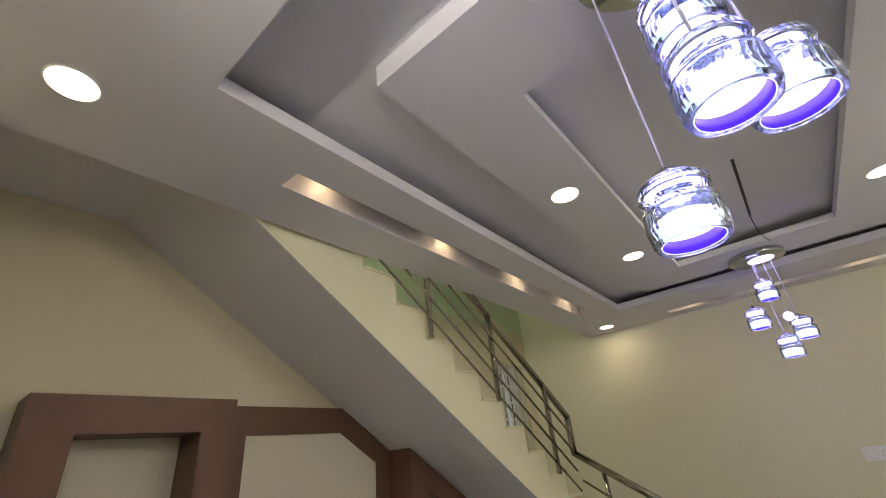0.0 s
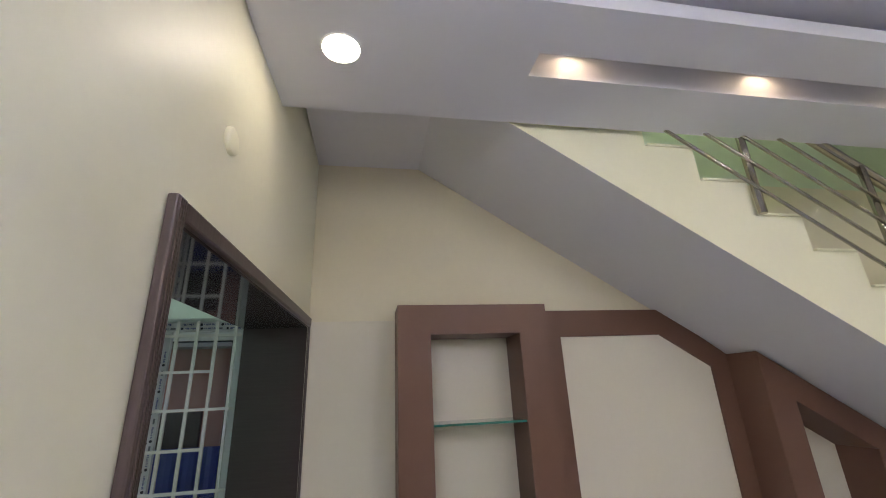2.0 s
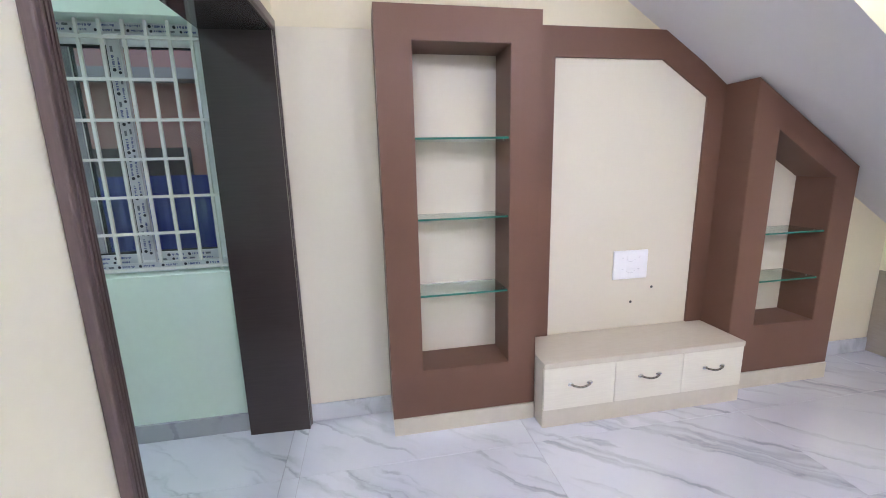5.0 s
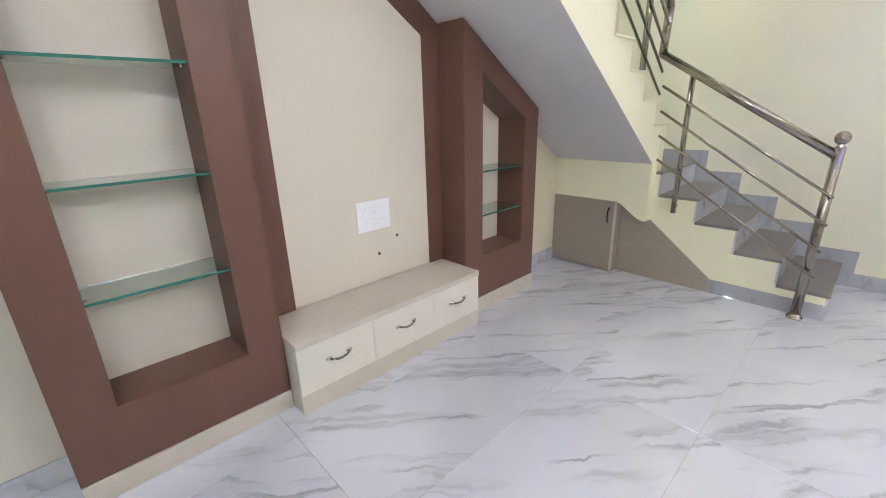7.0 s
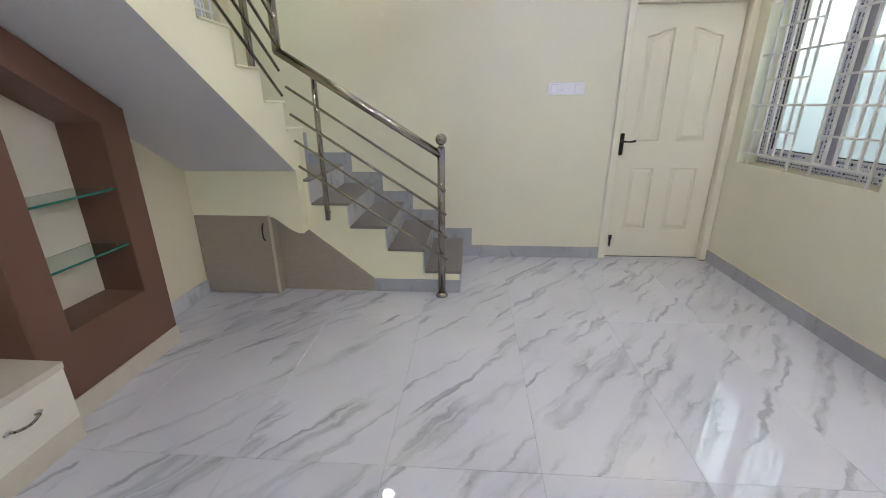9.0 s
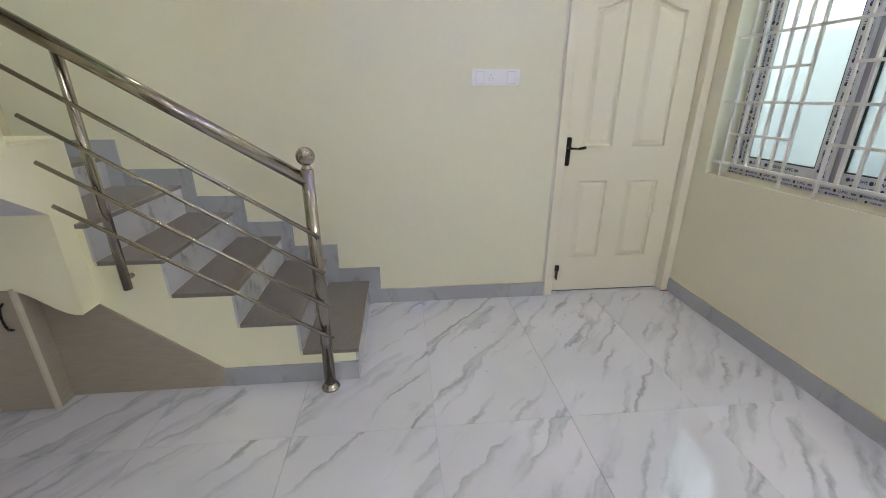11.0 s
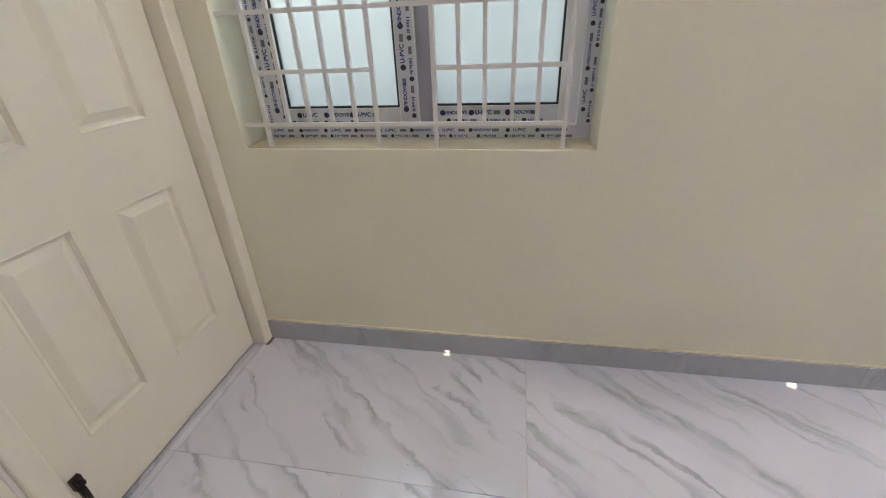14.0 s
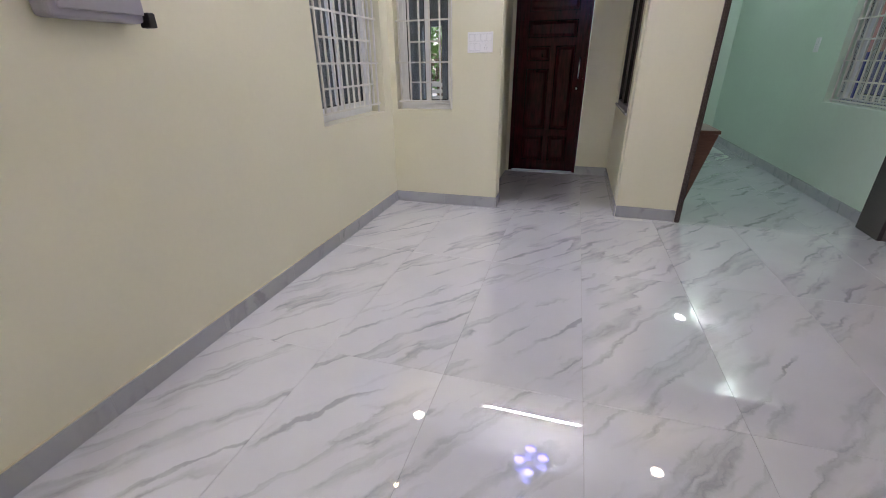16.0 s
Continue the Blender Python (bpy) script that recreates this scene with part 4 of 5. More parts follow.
def window(name, label, m, w, h, pane, film=True, grille_y=0.055, frame_y=0.125, verticals=None, rails=None, opened=0.0, sw=0.055, lap=0.03, words=False):
    """A two-sash upvc window with a welded steel grille. Its own x runs along the wall from 0 to w, z from 0 to h, and y goes outwards from the inner wall face."""
    win = tagged(new(name), label, "window", kind="structure")
    win.matrix_world = m
    fw = 0.05
    fr = part("window_frame", boxes((0, w, frame_y, frame_y + 0.06, 0, fw), (0, w, frame_y, frame_y + 0.06, h - fw, h), (0, fw, frame_y, frame_y + 0.06, fw, h - fw), (w - fw, w, frame_y, frame_y + 0.06, fw, h - fw)), PVC, win)
    if film:
        film_marks(fr, 0.0, w, lambda a, b, l: (a, frame_y - l, fw / 2 + b), fw * 0.94, words)
        film_marks(fr, 0.0, w, lambda a, b, l: (a, frame_y - l, h - fw / 2 + b), fw * 0.94, words)
        film_marks(fr, fw, h - fw, lambda a, b, l: (fw / 2 - b, frame_y - l, a), fw * 0.94, words)
        film_marks(fr, fw, h - fw, lambda a, b, l: (w - fw / 2 - b, frame_y - l, a), fw * 0.94, words)
    half = w / 2
    for k, (a, b, y) in enumerate(((fw - 0.008, half + lap, frame_y + 0.006), (half - lap, w - fw + 0.008, frame_y + 0.03))):
        if k == 0 and opened:
            a, b = a + opened, b + opened
        z0, z1 = fw - 0.008, h - fw + 0.008
        sash = part("sash", boxes((a, b, y, y + 0.024, z0, z0 + sw), (a, b, y, y + 0.024, z1 - sw, z1), (a, a + sw, y, y + 0.024, z0 + sw, z1 - sw), (b - sw, b, y, y + 0.024, z0 + sw, z1 - sw)), PVC, win)
        g = 0.007
        part("gasket", boxes((a + sw, b - sw, y + 0.002, y + 0.02, z0 + sw, z0 + sw + g), (a + sw, b - sw, y + 0.002, y + 0.02, z1 - sw - g, z1 - sw), (a + sw, a + sw + g, y + 0.002, y + 0.02, z0 + sw + g, z1 - sw - g), (b - sw - g, b - sw, y + 0.002, y + 0.02, z0 + sw + g, z1 - sw - g)), GASKET, sash)
        p = part("pane", boxes((a + sw + 0.001, b - sw - 0.001, y + 0.010, y + 0.014, z0 + sw + 0.001, z1 - sw - 0.001)) if pane is GLASS else boxes((a + sw + 0.001, b - sw - 0.001, y + 0.010, y + 0.0105, z0 + sw + 0.001, z1 - sw - 0.001)), pane, sash)
        if pane is GLASS:
            p.visible_shadow = False
        if film:
            film_marks(sash, a + sw, b - sw, lambda u, v, l, y=y, z0=z0: (u, y - l, z0 + sw / 2 + v), sw * 0.92, words)
            if k == 0 or w < 1.0:
                film_marks(sash, z0 + 0.02, z1 - 0.02, lambda u, v, l, y=y, a=a: (a + sw / 2 - v, y - l, u), sw * 0.92, words)
            else:
                part("interlock", soft_box(a + 0.018, a + sw - 0.004, y - 0.008, y - 0.0005, z0 + 0.01, z1 - 0.01, 0.002), METALBOX, sash, "grey metal interlock strip")
            if k == 0:
                film_marks(sash, z0 + 0.02, z1 - 0.02, lambda u, v, l, y=y, b=b: (b - sw / 2 - v, y - l, u), sw * 0.92, words)
    r = 0.0065
    for x, z0 in verticals:
        part("grille_bar", boxes((x - r, x + r, grille_y - r, grille_y + r, z0, h - 0.01)), GRILL, win)
    for x0, x1, z in rails:
        part("grille_rail", boxes((x0, x1, grille_y - r - 0.002, grille_y + r - 0.002, z - r, z + r)), GRILL, win)
    return win


# large frosted window, east wall: own x runs south from the north jamb
W1 = 4.645 - 3.43
vert = [(0.092, 0.0)] + [(x, 0.075) for x in (0.178, 0.259, 0.342, 0.426)] + [(0.501, 0.0), (0.702, 0.0)] + [(x, 0.075) for x in (0.782, 0.862, 0.949, 1.027)] + [(1.113, 0.0)]
rails = [(0.012, 1.125, 0.08)]
for k, z in enumerate((0.25, 0.425, 0.595, 0.765, 0.935, 1.105)):
    rails += [(0.092, 0.501, z), (0.702, 1.113, z)] if k % 2 == 0 else [(0.0, W1, z)]
w1 = window("window_1", "white upvc window with frosted panes behind a white grille", pose(XE, 4.645, 0.875, 0, 0, -90), W1, 2.12 - 0.875, FROST, True, 0.028, 0.152, vert, rails, sw=0.07, lap=0.01, words=True)


part("window_sill", soft_box(0.003, W1 - 0.003, 0.014, 0.151, 0.0004, 0.004, 0.001, 1), DUST, w1, "dusty plastered window sill")


def plain_grille(w, h, step=0.085, z=0.07, rise=0.165):
    n = int((w - 0.06) / step)
    s = (w - 0.06) / n
    v = [(0.03 + i * s, 0.0 if i in (0, n) else 0.06) for i in range(n + 1)]
    rl = [(0.0, w, z)]
    odd = 0
    while z + rise < h:
        z += rise
        odd ^= 1
        rl.append((0.03 + (s if odd else 0), w - (0.03 + (s if odd else 0)), z) if odd else (0.0, w, z))
    return v, rl


v, rl = plain_grille(1.025, 1.235)
window("window_2", "white upvc window with a white steel grille near the corner", pose(XE, 1.215, 0.885, 0, 0, -90), 1.025, 1.235, GLASS, False, 0.05, 0.13, v, rl)
v, rl = plain_grille(0.532, 1.235)
window("window_3", "narrow white upvc window with a white steel grille", pose(1.945, YSE, 0.885, 0, 0, 180), 0.532, 1.235, GLASS, False, 0.045, 0.11, v, rl, sw=0.036, lap=0.018)
v, rl = plain_grille(1.235, 1.16, 0.0865, 0.03, 0.1745)
window("window_4", "half-open white upvc side room window with grille and film strips", pose(XW, -1.49, 0.87, 0, 0, 90), 1.268, 1.16, GLASS, True, 0.045, 0.11, v, rl, opened=0.213)
structure("trim", boxes((XW - 0.2, XW + 0.006, -1.488, -1.484, 0.874, 2.026), (XW - 0.2, XW + 0.006, -0.228, -0.224, 0.874, 2.026),
                        (XW - 0.2, XW + 0.006, -1.488, -0.224, 0.870, 0.874), (XW - 0.2, XW + 0.006, -1.488, -0.224, 2.026, 2.030)), MINT, "pale mint reveal of the side room window", "trim")
v, rl = plain_grille(0.52, 0.97)
window("window_5", "small frosted window over the stair landing", pose(XW, 4.1, 1.58, 0, 0, 90), 0.52, 0.97, FROST, False, 0.045, 0.11, v, rl)

# dark window in the entrance recess
dark = tagged(new("window_6"), "dark glazed window in the entrance recess wall", "window", kind="structure")
part("window_frame", boxes((-0.17, -0.10, -1.38, -1.34, 0.85, 2.1), (-0.17, -0.10, -0.38, -0.34, 0.85, 2.1), (-0.17, -0.10, -1.34, -0.38, 0.85, 0.89), (-0.17, -0.10, -1.34, -0.38, 2.06, 2.1), (-0.17, -0.10, -0.88, -0.84, 0.89, 2.06)), IRON, dark)
for a, b in ((-1.34, -0.88), (-0.84, -0.38)):
    part("pane", boxes((-0.15, -0.13, a, b, 0.89, 2.06)), DARKWIN, dark, "dark tinted glass")
part("window_sill", soft_box(-0.10, -0.075, -1.40, -0.32, 0.832, 0.852, 0.003), RISER, dark)


# ---------------------------------------------------------------- doors
def panel_mould(bm, x0, x1, z0, z1, y, arch=0.0, flip=False):
    """A raised field in a sunk moulding on a leaf whose front lies at y (front towards -y); arch lifts the inner top corner."""
    def ring(inset, yy):
        a, b, c, d = x0 + inset, x1 - inset, z0 + inset, z1 - inset
        pts = [(a, c), (b, c)]
        n = 10
        top = []
        for i in range(n + 1):
            s = i / n
            q = s if not flip else 1 - s
            lift = arch * (3 * q * q - 2 * q ** 3)
            top.append((a + (b - a) * s, d + lift))
        pts += list(reversed(top))
        return [bm.verts.new((p[0], yy, p[1])) for p in pts]
    rings = [ring(0.0, y), ring(0.004, y - 0.002), ring(0.011, y + 0.013), ring(0.018, y + 0.0135), ring(0.044, y - 0.002)]
    for a, b in zip(rings, rings[1:]):
        n = len(a)
        for i in range(n):
            bm.faces.new((a[i], a[(i + 1) % n], b[(i + 1) % n], b[i]))
    bm.faces.new(rings[-1])
    return rings[0]


def panel_door(y, x0, x1, z0, z1, panels):
    """A leaf face with moulded panels: the flat parts fill in round them."""
    bm = bmesh.new()
    add_box(bm, x0, x1, y + 0.016, y + 0.04, z0, z1)
    xs = sorted({x0, x1, *[p[0] for p in panels], *[p[1] for p in panels]})
    for a, b in zip(xs, xs[1:]):
        inside = sorted([p for p in panels if p[0] <= (a + b) / 2 <= p[1]], key=lambda p: p[2])
        z = z0
        for p in inside:
            add_box(bm, a, b, y, y + 0.0155, z, p[2])
            z = p[3]
        # above an arched panel the filling follows the arch
        if inside and inside[-1][4]:
            p = inside[-1]
            n = 10
            cols = []
            for i in range(n + 1):
                s = i / n
                q = s if not p[5] else 1 - s
                cols.append((p[0] + (p[1] - p[0]) * s, p[3] + p[4] * (3 * q * q - 2 * q ** 3)))
            for (xa, za), (xb, zb) in zip(cols, cols[1:]):
                bm.faces.new([bm.verts.new(v) for v in ((xa, y, za), (xb, y, zb), (xb, y, z1), (xa, y, z1))])
        else:
            add_box(bm, a, b, y, y + 0.0155, z, z1)
    for p in panels:
        panel_mould(bm, *p[:4], y, p[4], p[5])
    bmesh.ops.recalc_face_normals(bm, faces=bm.faces[:])
    return bm


door = tagged(new("door_1"), "closed cream painted panel door with dark lever handle", "door", kind="structure")
YD = YN + 0.045
leaf = part("leaf", panel_door(YD, 1.125, 1.935, 0.008, 2.02,
                               [(1.245, 1.452, 0.26, 0.806, 0, False), (1.582, 1.808, 0.26, 0.806, 0, False),
                                (1.245, 1.452, 1.02, 1.81, 0.055, False), (1.582, 1.808, 1.02, 1.81, 0.055, True)]), DOORP, door)
for x0, x1 in ((1.06, 1.12), (1.94, 1.998)):
    bm = soft_box(x0, x1, YN - 0.018, YN + 0.11, 0.0, 2.07, 0.007, 3)
    part("door_frame", bm, DOORP, door)
part("door_frame", soft_box(1.12, 1.94, YN - 0.012, YN + 0.11, 2.022, 2.07, 0.005), DOORP, door)
part("frame_joint", soft_box(1.048, 1.0605, YN - 0.003, YN + 0.001, 0.1, 2.075, 0.0025), JOINT, door, "pale grey strip beside the frame")
# Black strip paints in the unlit gap between leaf and floor.
part("leaf_gap_shade", boxes((1.122, 1.938, YD + 0.006, YD + 0.03, 0.0, 0.0078)), BLACK, door, "black strip for the shaded gap under the leaf")
part("backing", boxes((1.0, 2.1, YN + 0.14, YN + 0.2, 0.0, 2.1)), DOORP, door)
h = part("door_handle", soft_box(1.138, 1.17, YD - 0.012, YD, 0.905, 1.085, 0.011, 3), IRON, leaf, "dark bronze lever handle plate")
bm = bmesh.new()
rod(bm, (1.154, YD - 0.012, 1.02), (1.154, YD - 0.05, 1.02), 0.008, 14)
rod(bm, (1.152, YD - 0.048, 1.02), (1.205, YD - 0.05, 1.018), 0.0075, 14, 0.006)
rod(bm, (1.205, YD - 0.05, 1.018), (1.252, YD - 0.048, 1.024), 0.0075, 14, 0.0095)
part("lever", bm, IRON, leaf)
bm = bmesh.new()
add_box(bm, 1.150, 1.176, YD - 0.014, YD, 0.165, 0.205)
add_box(bm, 1.156, 1.172, YD - 0.010, YD, 0.105, 0.165)
rod(bm, (1.163, YD - 0.03, 0.19), (1.163, YD - 0.008, 0.19), 0.008, 12)
rod(bm, (1.163, YD - 0.018, 0.10), (1.163, YD - 0.018, 0.165), 0.006, 12)
part("floor_bolt", bm, IRON, leaf, "small dark tower bolt")

part("foot_stain", soft_box(1.938, 1.999, YN - 0.030, YN - 0.014, 0.0, 0.005, 0.002), RUST, door, "rusty brown filler at the frame foot")

entry = tagged(new("door_2"), "dark mahogany entrance door with carved panels, closed", "door", kind="structure")
bm = panel_door(0.0, 0.0, 0.74, 0.0, 2.0, [(0.10, 0.36, 0.12, 0.42, 0, False), (0.42, 0.64, 0.12, 0.42, 0, False), (0.10, 0.36, 0.50, 1.18, 0, False), (0.42, 0.64, 0.50, 1.42, 0, False),
                                          (0.10, 0.36, 1.26, 1.42, 0, False), (0.10, 0.64, 1.50, 1.68, 0, False), (0.10, 0.64, 1.76, 1.90, 0, False)])
lf = part("leaf", bm, MAHOG, entry)
lf.matrix_local = pose(1.05, -1.545, 0.02, 0, 0, 180)
for x0, x1 in ((0.275, 0.31), (1.05, 1.09)):
    part("door_frame", soft_box(x0, x1, -1.57, -1.485, 0.0, 2.075, 0.004), MAHOG, entry)
part("door_frame", soft_box(0.31, 1.05, -1.57, -1.485, 2.02, 2.075, 0.004), MAHOG, entry)
bm = bmesh.new()
rod(bm, (0.355, -1.515, 1.10), (0.355, -1.515, 1.32), 0.012, 16)
rod(bm, (0.355, -1.545, 1.13), (0.355, -1.515, 1.13), 0.006, 10)
rod(bm, (0.355, -1.545, 1.29), (0.355, -1.515, 1.29), 0.006, 10)
part("pull_handle", bm, CHROME, entry, "bright steel pull handle")
bm = bmesh.new()
lathe(bm, [(0.0, 0.02), (0.014, 0.018), (0.018, 0.0)], (0.357, -1.545, 0.99), 18, 'Y')
part("lock", bm, CHROME, entry)
part("threshold", soft_box(0.27, 1.09, -1.49, -1.47, 0.0, 0.018, 0.003), SKIRT, entry)

# brown wedge-shaped panel standing just inside the side room
wedge = thing("side_counter", "brown wooden wedge-shaped counter end inside the doorway", "counter")
part("end_panel", prism([(-0.585, 0.0), (-0.66, 0.0), (-0.83, 0.70), (-0.585, 0.70)], 'y', -0.30, -0.27), COUNTER, wedge)
part("top", soft_box(-0.84, -0.33, -0.75, -0.262, 0.70, 0.73, 0.004), COUNTER, wedge)
part("front", prism([(-0.33, 0.0), (-0.58, 0.0), (-0.80, 0.70), (-0.33, 0.70)], 'y', -0.72, -0.70), COUNTER, wedge)


# ---------------------------------------------------------------- lamps
def downlight(x, y, z, r=0.06, lamp=None):
    ob = thing("downlight", "round recessed led ceiling downlight, lit white", "ceiling light", "recessed ceiling downlights")
    bm = bmesh.new()
    lathe(bm, [(r + 0.006, 0.0), (r + 0.005, -0.003), (r, -0.004), (r - 0.001, -0.002)], (x, y, z), 36)
    part("rim", bm, PLASTIC, ob)
    bm = bmesh.new()
    vs = lathe(bm, [(r, -0.003), (r * 0.5, -0.0035)], (x, y, z), 36)
    bm.faces.new(vs[-1])
    part("diffuser", bm, lamp or LAMPW, ob)
    return ob


for x, y in ((-0.90, 0.285), (-0.935, 4.50), (1.795, 0.25), (1.795, 4.50)):
    downlight(x, y, ZC)
for x, y in ((-0.185, 1.95), (-0.185, 2.98), (1.03, 1.95), (1.03, 2.98)):
    downlight(x, y, 2.742)
# Assumed side room lamps, out of view, set from glints on the floor.
for x, y in ((-1.9, -1.26), (-1.9, -3.3)):
    downlight(x + 0.05, y, 2.9, 0.075, LAMPC)
# Added lamp, out of view, that brightens the upper stairwell walls.
downlight(-1.65, 1.6, TOP, 0.17, LAMPU)


def spot(x, y, z):
    ob = thing("spot_light", "small recessed led spot inside a ceiling slot", "spot light", "slot spot lights")
    bm = bmesh.new()
    vs = lathe(bm, [(0.026, -0.004), (0.012, -0.0045)], (x, y, z), 20)
    bm.faces.new(vs[-1])
    part("lens", bm, LAMPS, ob, "glowing warm lens")
    bm = bmesh.new()
    lathe(bm, [(0.036, 0.0), (0.034, -0.005), (0.026, -0.005)], (x, y, z), 20)
    part("ring", bm, PLASTIC, ob)


for y in (1.12, 1.95, 2.78, 3.6):
    spot(-0.89, y, 2.82)
    spot(1.745, y, 2.82)
for x in (-0.2, 0.42, 1.04):
    spot(x, 4.535, 2.82)


def tube_lamp(m, length=1.18):
    """A slim led batten; its own x runs along it, y away from the wall."""
    ob = thing("tube_light", "slim white led batten lit cool white on the wall", "tube light", "led battens")
    ob.matrix_world = m
    part("body", soft_box(-length / 2, length / 2, 0.0, 0.022, -0.02, 0.02, 0.004), PLASTIC, ob)
    bm = bmesh.new()
    rod(bm, (-length / 2 + 0.012, 0.026, 0), (length / 2 - 0.012, 0.026, 0), 0.0035, 16)
    part("diffuser", bm, LAMPT, ob, "glowing cool white diffuser")
    for s in (-1, 1):
        part("end_cap", soft_box(s * (length / 2 - 0.006) - 0.007, s * (length / 2 - 0.006) + 0.007, 0.0, 0.046, -0.018, 0.018, 0.003), PLASTIC, ob)


tube_lamp(pose(0.45, YSE, 2.52), 1.12)
tube_lamp(pose(XE, 2.25, 2.58, 0, 0, 90), 1.18)
structure("lintel", boxes((-0.09, 0.99, YSE - 0.2, YSE, 2.3, ZC)), CREAM, "cream beam over the entrance recess", "beam")


def chandelier(cx, cy, z, pendants):
    ob = thing("pendant_chandelier", "chrome chandelier with four crystal pendants lit white and violet", "chandelier", "crystal chandeliers")
    bm = bmesh.new()
    lathe(bm, [(0.0, 0.0), (0.16, 0.0), (0.165, -0.006), (0.165, -0.034), (0.158, -0.04), (0.0, -0.04)], (cx, cy, z), 40)
    part("canopy", bm, CANOPY, ob)
    bm = bmesh.new()
    vs = lathe(bm, [(0.078, -0.0405), (0.05, -0.044)], (cx + 0.02, cy, z), 24)
    bm.faces.new(vs[-1])
    part("canopy_light", bm, LAMPP, ob)
    for dx, dy, zb in pendants:
        x, y = cx + dx, cy + dy
        p = new("pendant")
        p.parent = ob
        top = zb + 0.125
        bm = bmesh.new()
        rod(bm, (x, y, top + 0.01), (x, y, z - 0.04), 0.0028, 8)
        part("cable", bm, CABLE, p)
        bm = bmesh.new()
        lathe(bm, [(0.0, 0.034), (0.006, 0.034), (0.009, 0.024), (0.030, 0.018), (0.037, 0.006), (0.035, 0.001), (0.0, 0.001)], (x, y, top), 28)
        part("cap", bm, CANOPY, p, "dark chrome cap")
        # crystal: a cut upper ring, a waist and an open lower drum
        bm = bmesh.new()
        n = 36
        prof = [(0.040, 0.126), (0.058, 0.124), (0.069, 0.114), (0.070, 0.100), (0.061, 0.090), (0.058, 0.083), (0.066, 0.076), (0.072, 0.066), (0.073, 0.030), (0.070, 0.008), (0.066, 0.0),
                (0.058, 0.002), (0.060, 0.030), (0.059, 0.064), (0.050, 0.080), (0.051, 0.090), (0.059, 0.102), (0.057, 0.112), (0.040, 0.119)]
        rings = []
        for k, (r, hh) in enumerate(prof):
            ring = []
            for i in range(n):
                t = 2 * math.pi * (i + 0.5 * (k % 2)) / n
                rr = r * (1 + (0.011 * math.cos(9 * t + k) if 1 < k < 11 else 0))
                ring.append(bm.verts.new((x + 0.9 * rr * math.cos(t), y + 0.9 * rr * math.sin(t), zb + hh)))
            rings.append(ring)
        for a, b in zip(rings, rings[1:] + rings[:1]):
            for i in range(n):
                bm.faces.new((a[i], a[(i + 1) % n], b[(i + 1) % n], b[i]))
        part("crystal_drum", bm, CRYSTAL, p, "clear faceted crystal drum")
        # white led plate inside the drum, lit ring in the upper crystal, violet lining of the open foot
        bm = bmesh.new()
        lathe(bm, [(0.0, 0.050), (0.040, 0.050), (0.049, 0.044), (0.0505, 0.036), (0.048, 0.031), (0.0, 0.030)], (x, y, zb), 36)
        part("led_core", bm, LAMPP, p, "glowing white led plate")
        bm = bmesh.new()
        lathe(bm, [(0.038, 0.115), (0.047, 0.113), (0.050, 0.106), (0.047, 0.100), (0.039, 0.101), (0.038, 0.115)], (x, y, zb), 36)
        part("lit_rim", bm, LAMPP, p, "glowing white top ring")
        # Violet emission stands for coloured lamplight on the drum's inner wall.
        bm = bmesh.new()
        lathe(bm, [(0.0500, 0.003), (0.0500, 0.029), (0.0492, 0.029), (0.0492, 0.003), (0.0500, 0.003)], (x, y, zb), 36)
        part("violet_lining", bm, GLOWV, p, "violet glow for lamplight on the inner drum wall")
        # Pale emission stands for the drum glass catching the lamp's light.
        bm = bmesh.new()
        lathe(bm, [(0.0514, 0.002), (0.0514, 0.034), (0.0506, 0.034), (0.0506, 0.002), (0.0514, 0.002)], (x, y, zb), 36)
        part("lit_sleeve", bm, GLOWR, p, "pale blue glow for the bright drum glass")


chandelier(0.425, 1.04, 2.742, [(-0.01, -0.07, 2.30), (-0.012, -0.15, 2.085), (0.072, -0.03, 2.115), (-0.132, 0.01, 1.975)])
chandelier(0.425, 3.72, 2.742, [(-0.03, 0.03, 2.43), (-0.14, -0.02, 2.25), (0.07, 0.06, 2.15), (-0.04, 0.03, 2.05)])

# small glowing ball for a bright round spot among the pendants of the far chandelier
ball = thing("glowing_ball", "small glowing white ball on a cable beside crystal pendants", "pendant lamp")
bm = bmesh.new()
rod(bm, (0.446, 3.72, 2.31), (0.446, 3.72, 2.702), 0.002, 8)
part("cable", bm, CABLE, ball)
bm = bmesh.new()
bmesh.ops.create_uvsphere(bm, u_segments=24, v_segments=14, radius=0.028, matrix=Matrix.Translation((0.446, 3.72, 2.294)))
for f in bm.faces:
    f.smooth = True
part("globe", bm, LAMPP, ball, "glowing white globe")

# black strip let into the ceiling groove, making it a dark slit
prof = thing("groove_strip", "long thin black strip let into the ceiling groove", "light profile")
part("channel", boxes((0.4745, 0.4885, 2.441, 3.224, 2.84, 2.869)), BLACK, prof)

# loose wire end hanging from the ceiling groove
wire = thing("loose_wire", "thin black loose wire hanging from the ceiling groove", "wire")
bm = bmesh.new()
pts = [Vector((0.478, 3.19, 2.85)), Vector((0.478, 3.2, 2.79)), Vector((0.484, 3.26, 2.745)), Vector((0.50, 3.36, 2.728)), Vector((0.53, 3.50, 2.738))]
for a, b in zip(pts, pts[1:]):
    rod(bm, a, b, 0.0022, 8)
part("strand", bm, BLACK, wire)

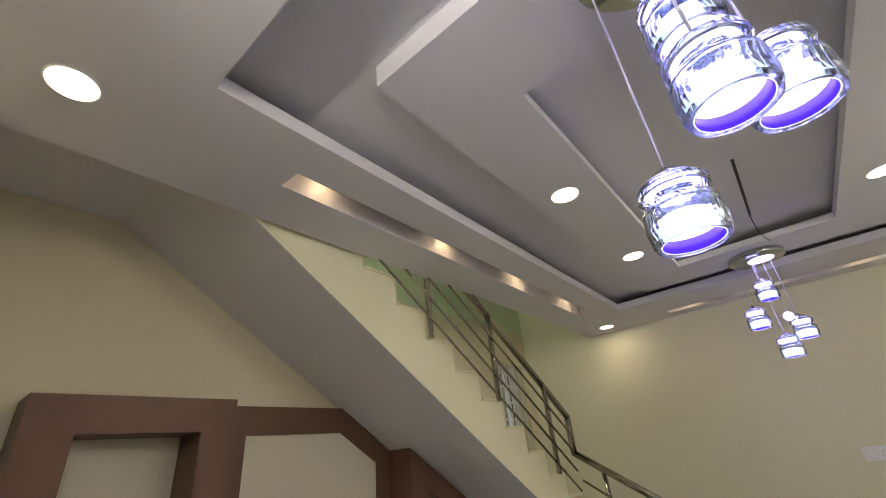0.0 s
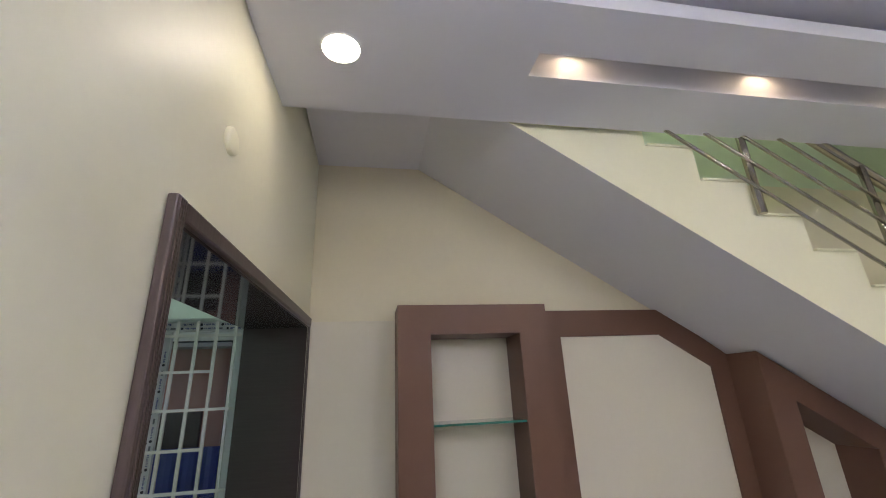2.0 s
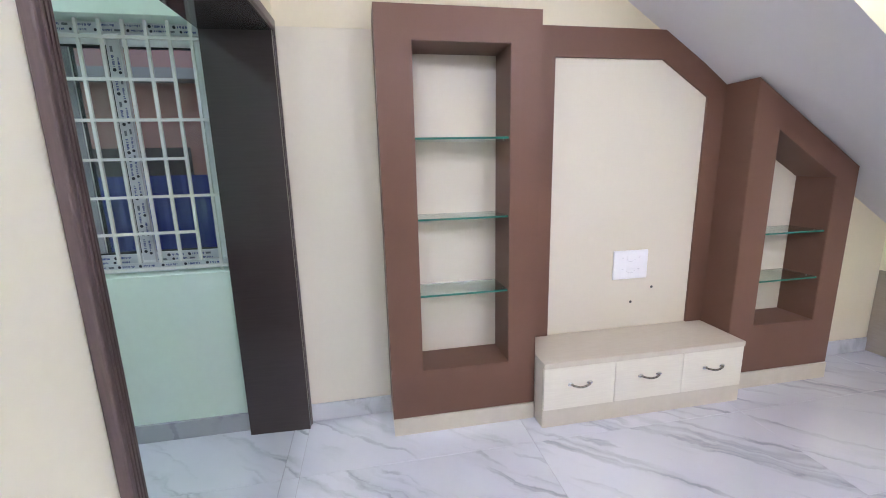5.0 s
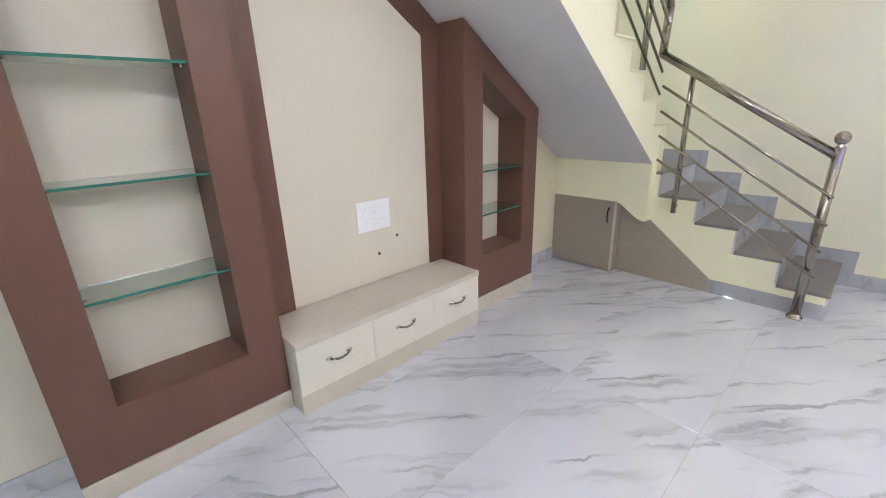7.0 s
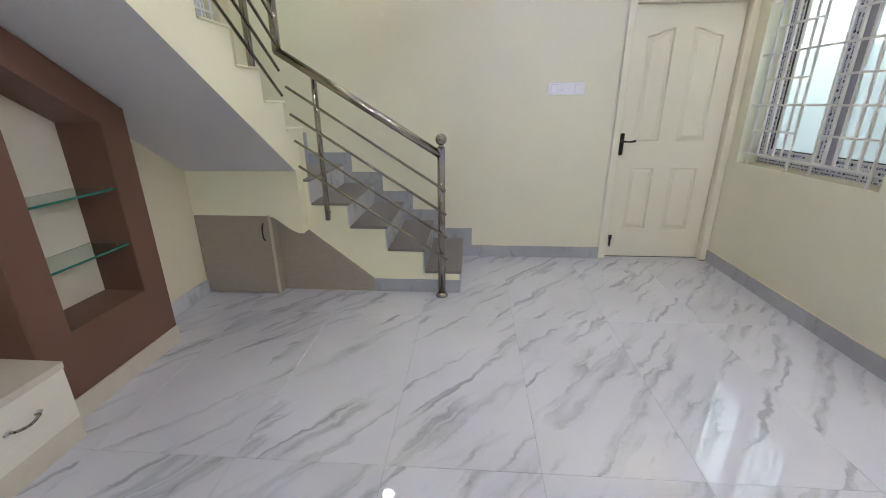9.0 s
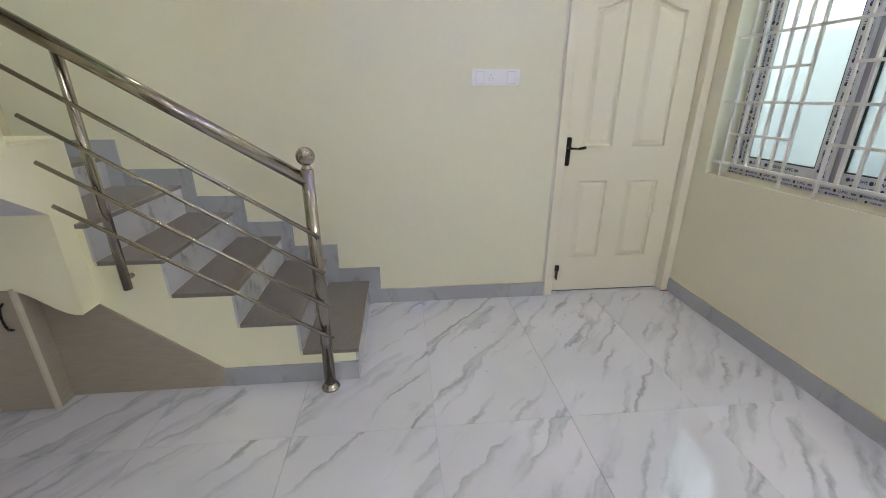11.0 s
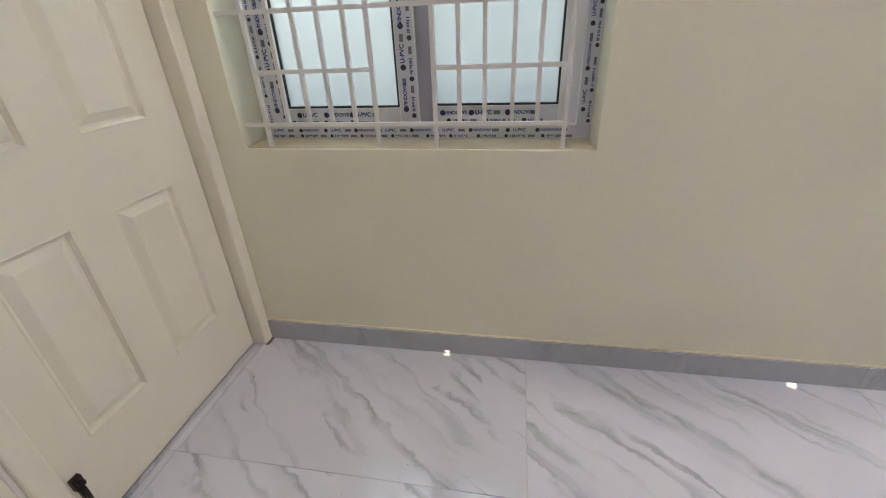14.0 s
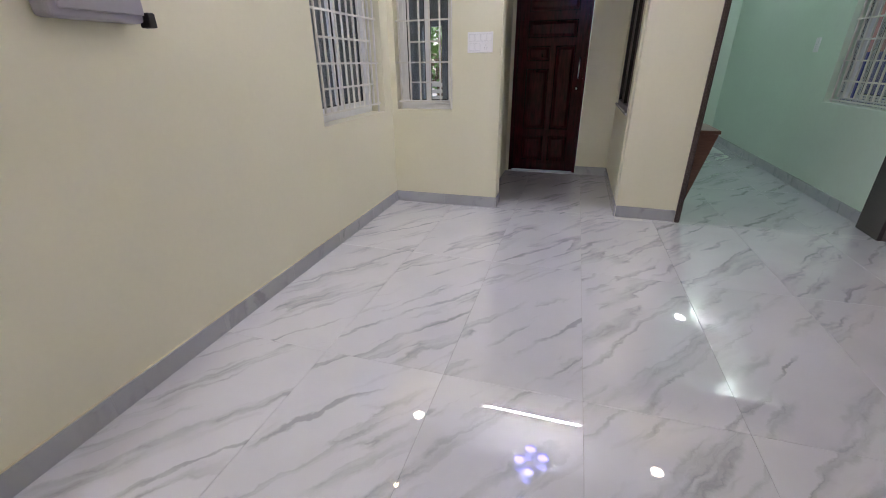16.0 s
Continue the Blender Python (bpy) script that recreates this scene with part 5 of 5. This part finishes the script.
# ---------------------------------------------------------------- outside
structure("ground", boxes((-60, 60, -60, 60, -0.6, -0.3)), GROUND, "dusty grey concrete ground outside", "ground")
nb = tagged(new("neighbour_house"), "salmon plastered neighbouring house with a dark shuttered window", "house")
part("wall", boxes((-4.0, -3.7, -7, 5, -0.3, 6)), SALMON, nb)
part("window", boxes((-3.70, -3.66, -1.75, -0.95, 0.90, 1.55)), DARKWIN, nb, "dark closed shutter")
part("ledge", boxes((-3.70, -3.52, -7, 5, 2.05, 2.13)), PLASTER, nb)
part("roof", boxes((-8, -3.4, -7.4, 5.4, 6, 6.2)), PLASTER, nb)

sheet = thing("blue_sheet_fence", "tall blue corrugated sheet fence on posts outside", "fence")
bm = bmesh.new()
rows_ = []
for k in range(161):
    y = -4.2 + k * 0.035
    x = -3.15 + (0.0, 0.012, 0.012, 0.0)[k % 4]
    rows_.append((bm.verts.new((x, y, -0.28)), bm.verts.new((x, y, 1.335))))
for a, b in zip(rows_, rows_[1:]):
    bm.faces.new((a[0], b[0], b[1], a[1]))
ext = bmesh.ops.extrude_face_region(bm, geom=bm.faces[:])
bmesh.ops.translate(bm, verts=[v for v in ext["geom"] if isinstance(v, bmesh.types.BMVert)], vec=(-0.003, 0, 0))
part("sheet", bm, BLUE, sheet)
for y in (-3.6, -1.9, -0.2, 1.3):
    part("post", boxes((-3.22, -3.17, y, y + 0.05, -0.3, 1.36)), GRILL, sheet)

east = tagged(new("boundary_wall"), "grey plastered boundary wall outside the windows", "wall")
part("wall", boxes((4.6, 4.8, -9, 7, -0.3, 2.2)), PLASTER, east)
part("coping", boxes((4.56, 4.84, -9, 7, 2.2, 2.27)), PLASTER, east)

porch = tagged(new("porch"), "blue grey porch screen walls below an added roof slab", "porch")
# Roof slab is out of view, added to keep sun off the south window.
part("roof", boxes((-0.3, 3.6, -3.2, -0.2, 2.45, 2.65)), PLASTER, porch)
part("screen_wall", boxes((1.33, 2.30, -2.72, -2.6, -0.3, 2.45), (2.60, 3.6, -2.72, -2.6, -0.3, 2.45), (2.30, 2.60, -2.72, -2.6, 1.76, 2.45), (2.30, 2.60, -2.72, -2.6, -0.3, 0.55)), PORCH, porch)
part("side_wall", boxes((3.5, 3.6, -2.6, -0.3, -0.3, 2.45)), PORCH, porch)
gate = thing("porch_gate", "white barred steel gate beyond the porch", "gate")
for k in range(5):
    part("bar", boxes((1.9, 4.2, -3.83, -3.8, 0.45 + k * 0.11, 0.51 + k * 0.11)), GRILL, gate)
for x in (1.92, 3.05, 4.16):
    part("post", boxes((x, x + 0.05, -3.8, -3.76, -0.3, 1.0)), GRILL, gate)


def tree(x, y, height, seed):
    rnd = random.Random(seed)
    ob = thing("tree", "leafy sunlit green tree beyond the gate", "tree")
    bm = bmesh.new()
    rod(bm, (x, y, -0.3), (x + 0.1, y, height * 0.45), 0.14, 12, 0.09)
    tips = []
    for k in range(7):
        a = k * 0.9
        tip = Vector((x + math.cos(a) * 1.1, y + math.sin(a) * 1.1, height * (0.34 + 0.16 * (k % 4))))
        rod(bm, (x + 0.1, y, height * (0.32 + 0.02 * k)), tip, 0.05, 8, 0.015)
        tips.append(tip)
    part("trunk", bm, BARK, ob)
    bm = bmesh.new()
    for k in range(1500):
        c = rnd.choice(tips) + Vector((rnd.gauss(0, 0.55), rnd.gauss(0, 0.55), rnd.gauss(0, 0.5)))
        d = Vector((rnd.uniform(-1, 1), rnd.uniform(-1, 1), rnd.uniform(-1, 0.3))).normalized()
        s = d.orthogonal().normalized()
        n, w = rnd.uniform(0.08, 0.16), rnd.uniform(0.03, 0.05)
        bm.faces.new([bm.verts.new(p) for p in (c, c + d * n * 0.5 + s * w, c + d * n, c + d * n * 0.5 - s * w)])
    part("crown", bm, LEAF, ob)


tree(3.35, -6.2, 2.7, 3)
tree(4.0, -8.6, 3.8, 5)
tree(2.6, -8.2, 3.2, 7)

# a few dark grains of grit on the tiles near the door
rnd = random.Random(11)
bm = bmesh.new()
for k in range(26):
    gx, gy, gs = rnd.uniform(0.35, 1.75), rnd.uniform(3.9, 4.7), rnd.uniform(0.0012, 0.003)
    bmesh.ops.create_icosphere(bm, subdivisions=1, radius=gs, matrix=Matrix.Translation((gx, gy, gs * 0.5)) @ Matrix.Diagonal((1.6, 0.8, 0.6, 1)))
grit = tagged(new("floor_grit"), "scattered dark grains of grit on the floor", "grit", kind="stuff")
part("grains", bm, IRON, grit)

# ---------------------------------------------------------------- floor tiles, each a piece of its own
TX, TY, J = 0.6, 1.2, 0.0006
shapes = {}


def tile_piece(x0, x1, y0, y1):
    key = (round(x1 - x0, 4), round(y1 - y0, 4))
    if key not in shapes:
        w, d = key
        bm = bmesh.new()
        c = 0.0008
        lo = [bm.verts.new(p) for p in ((J, J, -0.004), (w - J, J, -0.004), (w - J, d - J, -0.004), (J, d - J, -0.004))]
        mid = [bm.verts.new(p) for p in ((J, J, -c), (w - J, J, -c), (w - J, d - J, -c), (J, d - J, -c))]
        up = [bm.verts.new(p) for p in ((J + c, J + c, 0), (w - J - c, J + c, 0), (w - J - c, d - J - c, 0), (J + c, d - J - c, 0))]
        for a, b in ((lo, mid), (mid, up)):
            for i in range(4):
                bm.faces.new((a[i], a[(i + 1) % 4], b[(i + 1) % 4], b[i]))
        bm.faces.new(up)
        me = bpy.data.meshes.new("tile")
        bm.to_mesh(me)
        bm.free()
        me.materials.append(TILE)
        shapes[key] = me
    ob = new("tile", shapes[key])
    ob.location = (x0, y0, 0)
    ob.parent = floor
    return ob


def tile_field(x0, x1, y0, y1):
    """Tiles on the common grid, cut to the field."""
    i0, i1 = math.floor((x0 + 0.4) / TX + 1e-6), math.ceil((x1 + 0.4) / TX - 1e-6)
    j0, j1 = math.floor(y0 / TY + 1e-6), math.ceil(y1 / TY - 1e-6)
    for i in range(i0, i1):
        for j in range(j0, j1):
            a, b = max(x0, i * TX - 0.4), min(x1, (i + 1) * TX - 0.4)
            c, d = max(y0, j * TY), min(y1, (j + 1) * TY)
            if b - a > 0.01 and d - c > 0.01:
                tile_piece(a, b, c, d)


tile_field(XW, XE, YS, YN)
tile_field(-0.09, 1.13, -1.49, YS)
tile_field(1.13, XE, YSE - 0.05, YS)
tile_field(XW, -0.32, -4.8, YS)
tile_field(1.06, XE, YN, YN + 0.13)
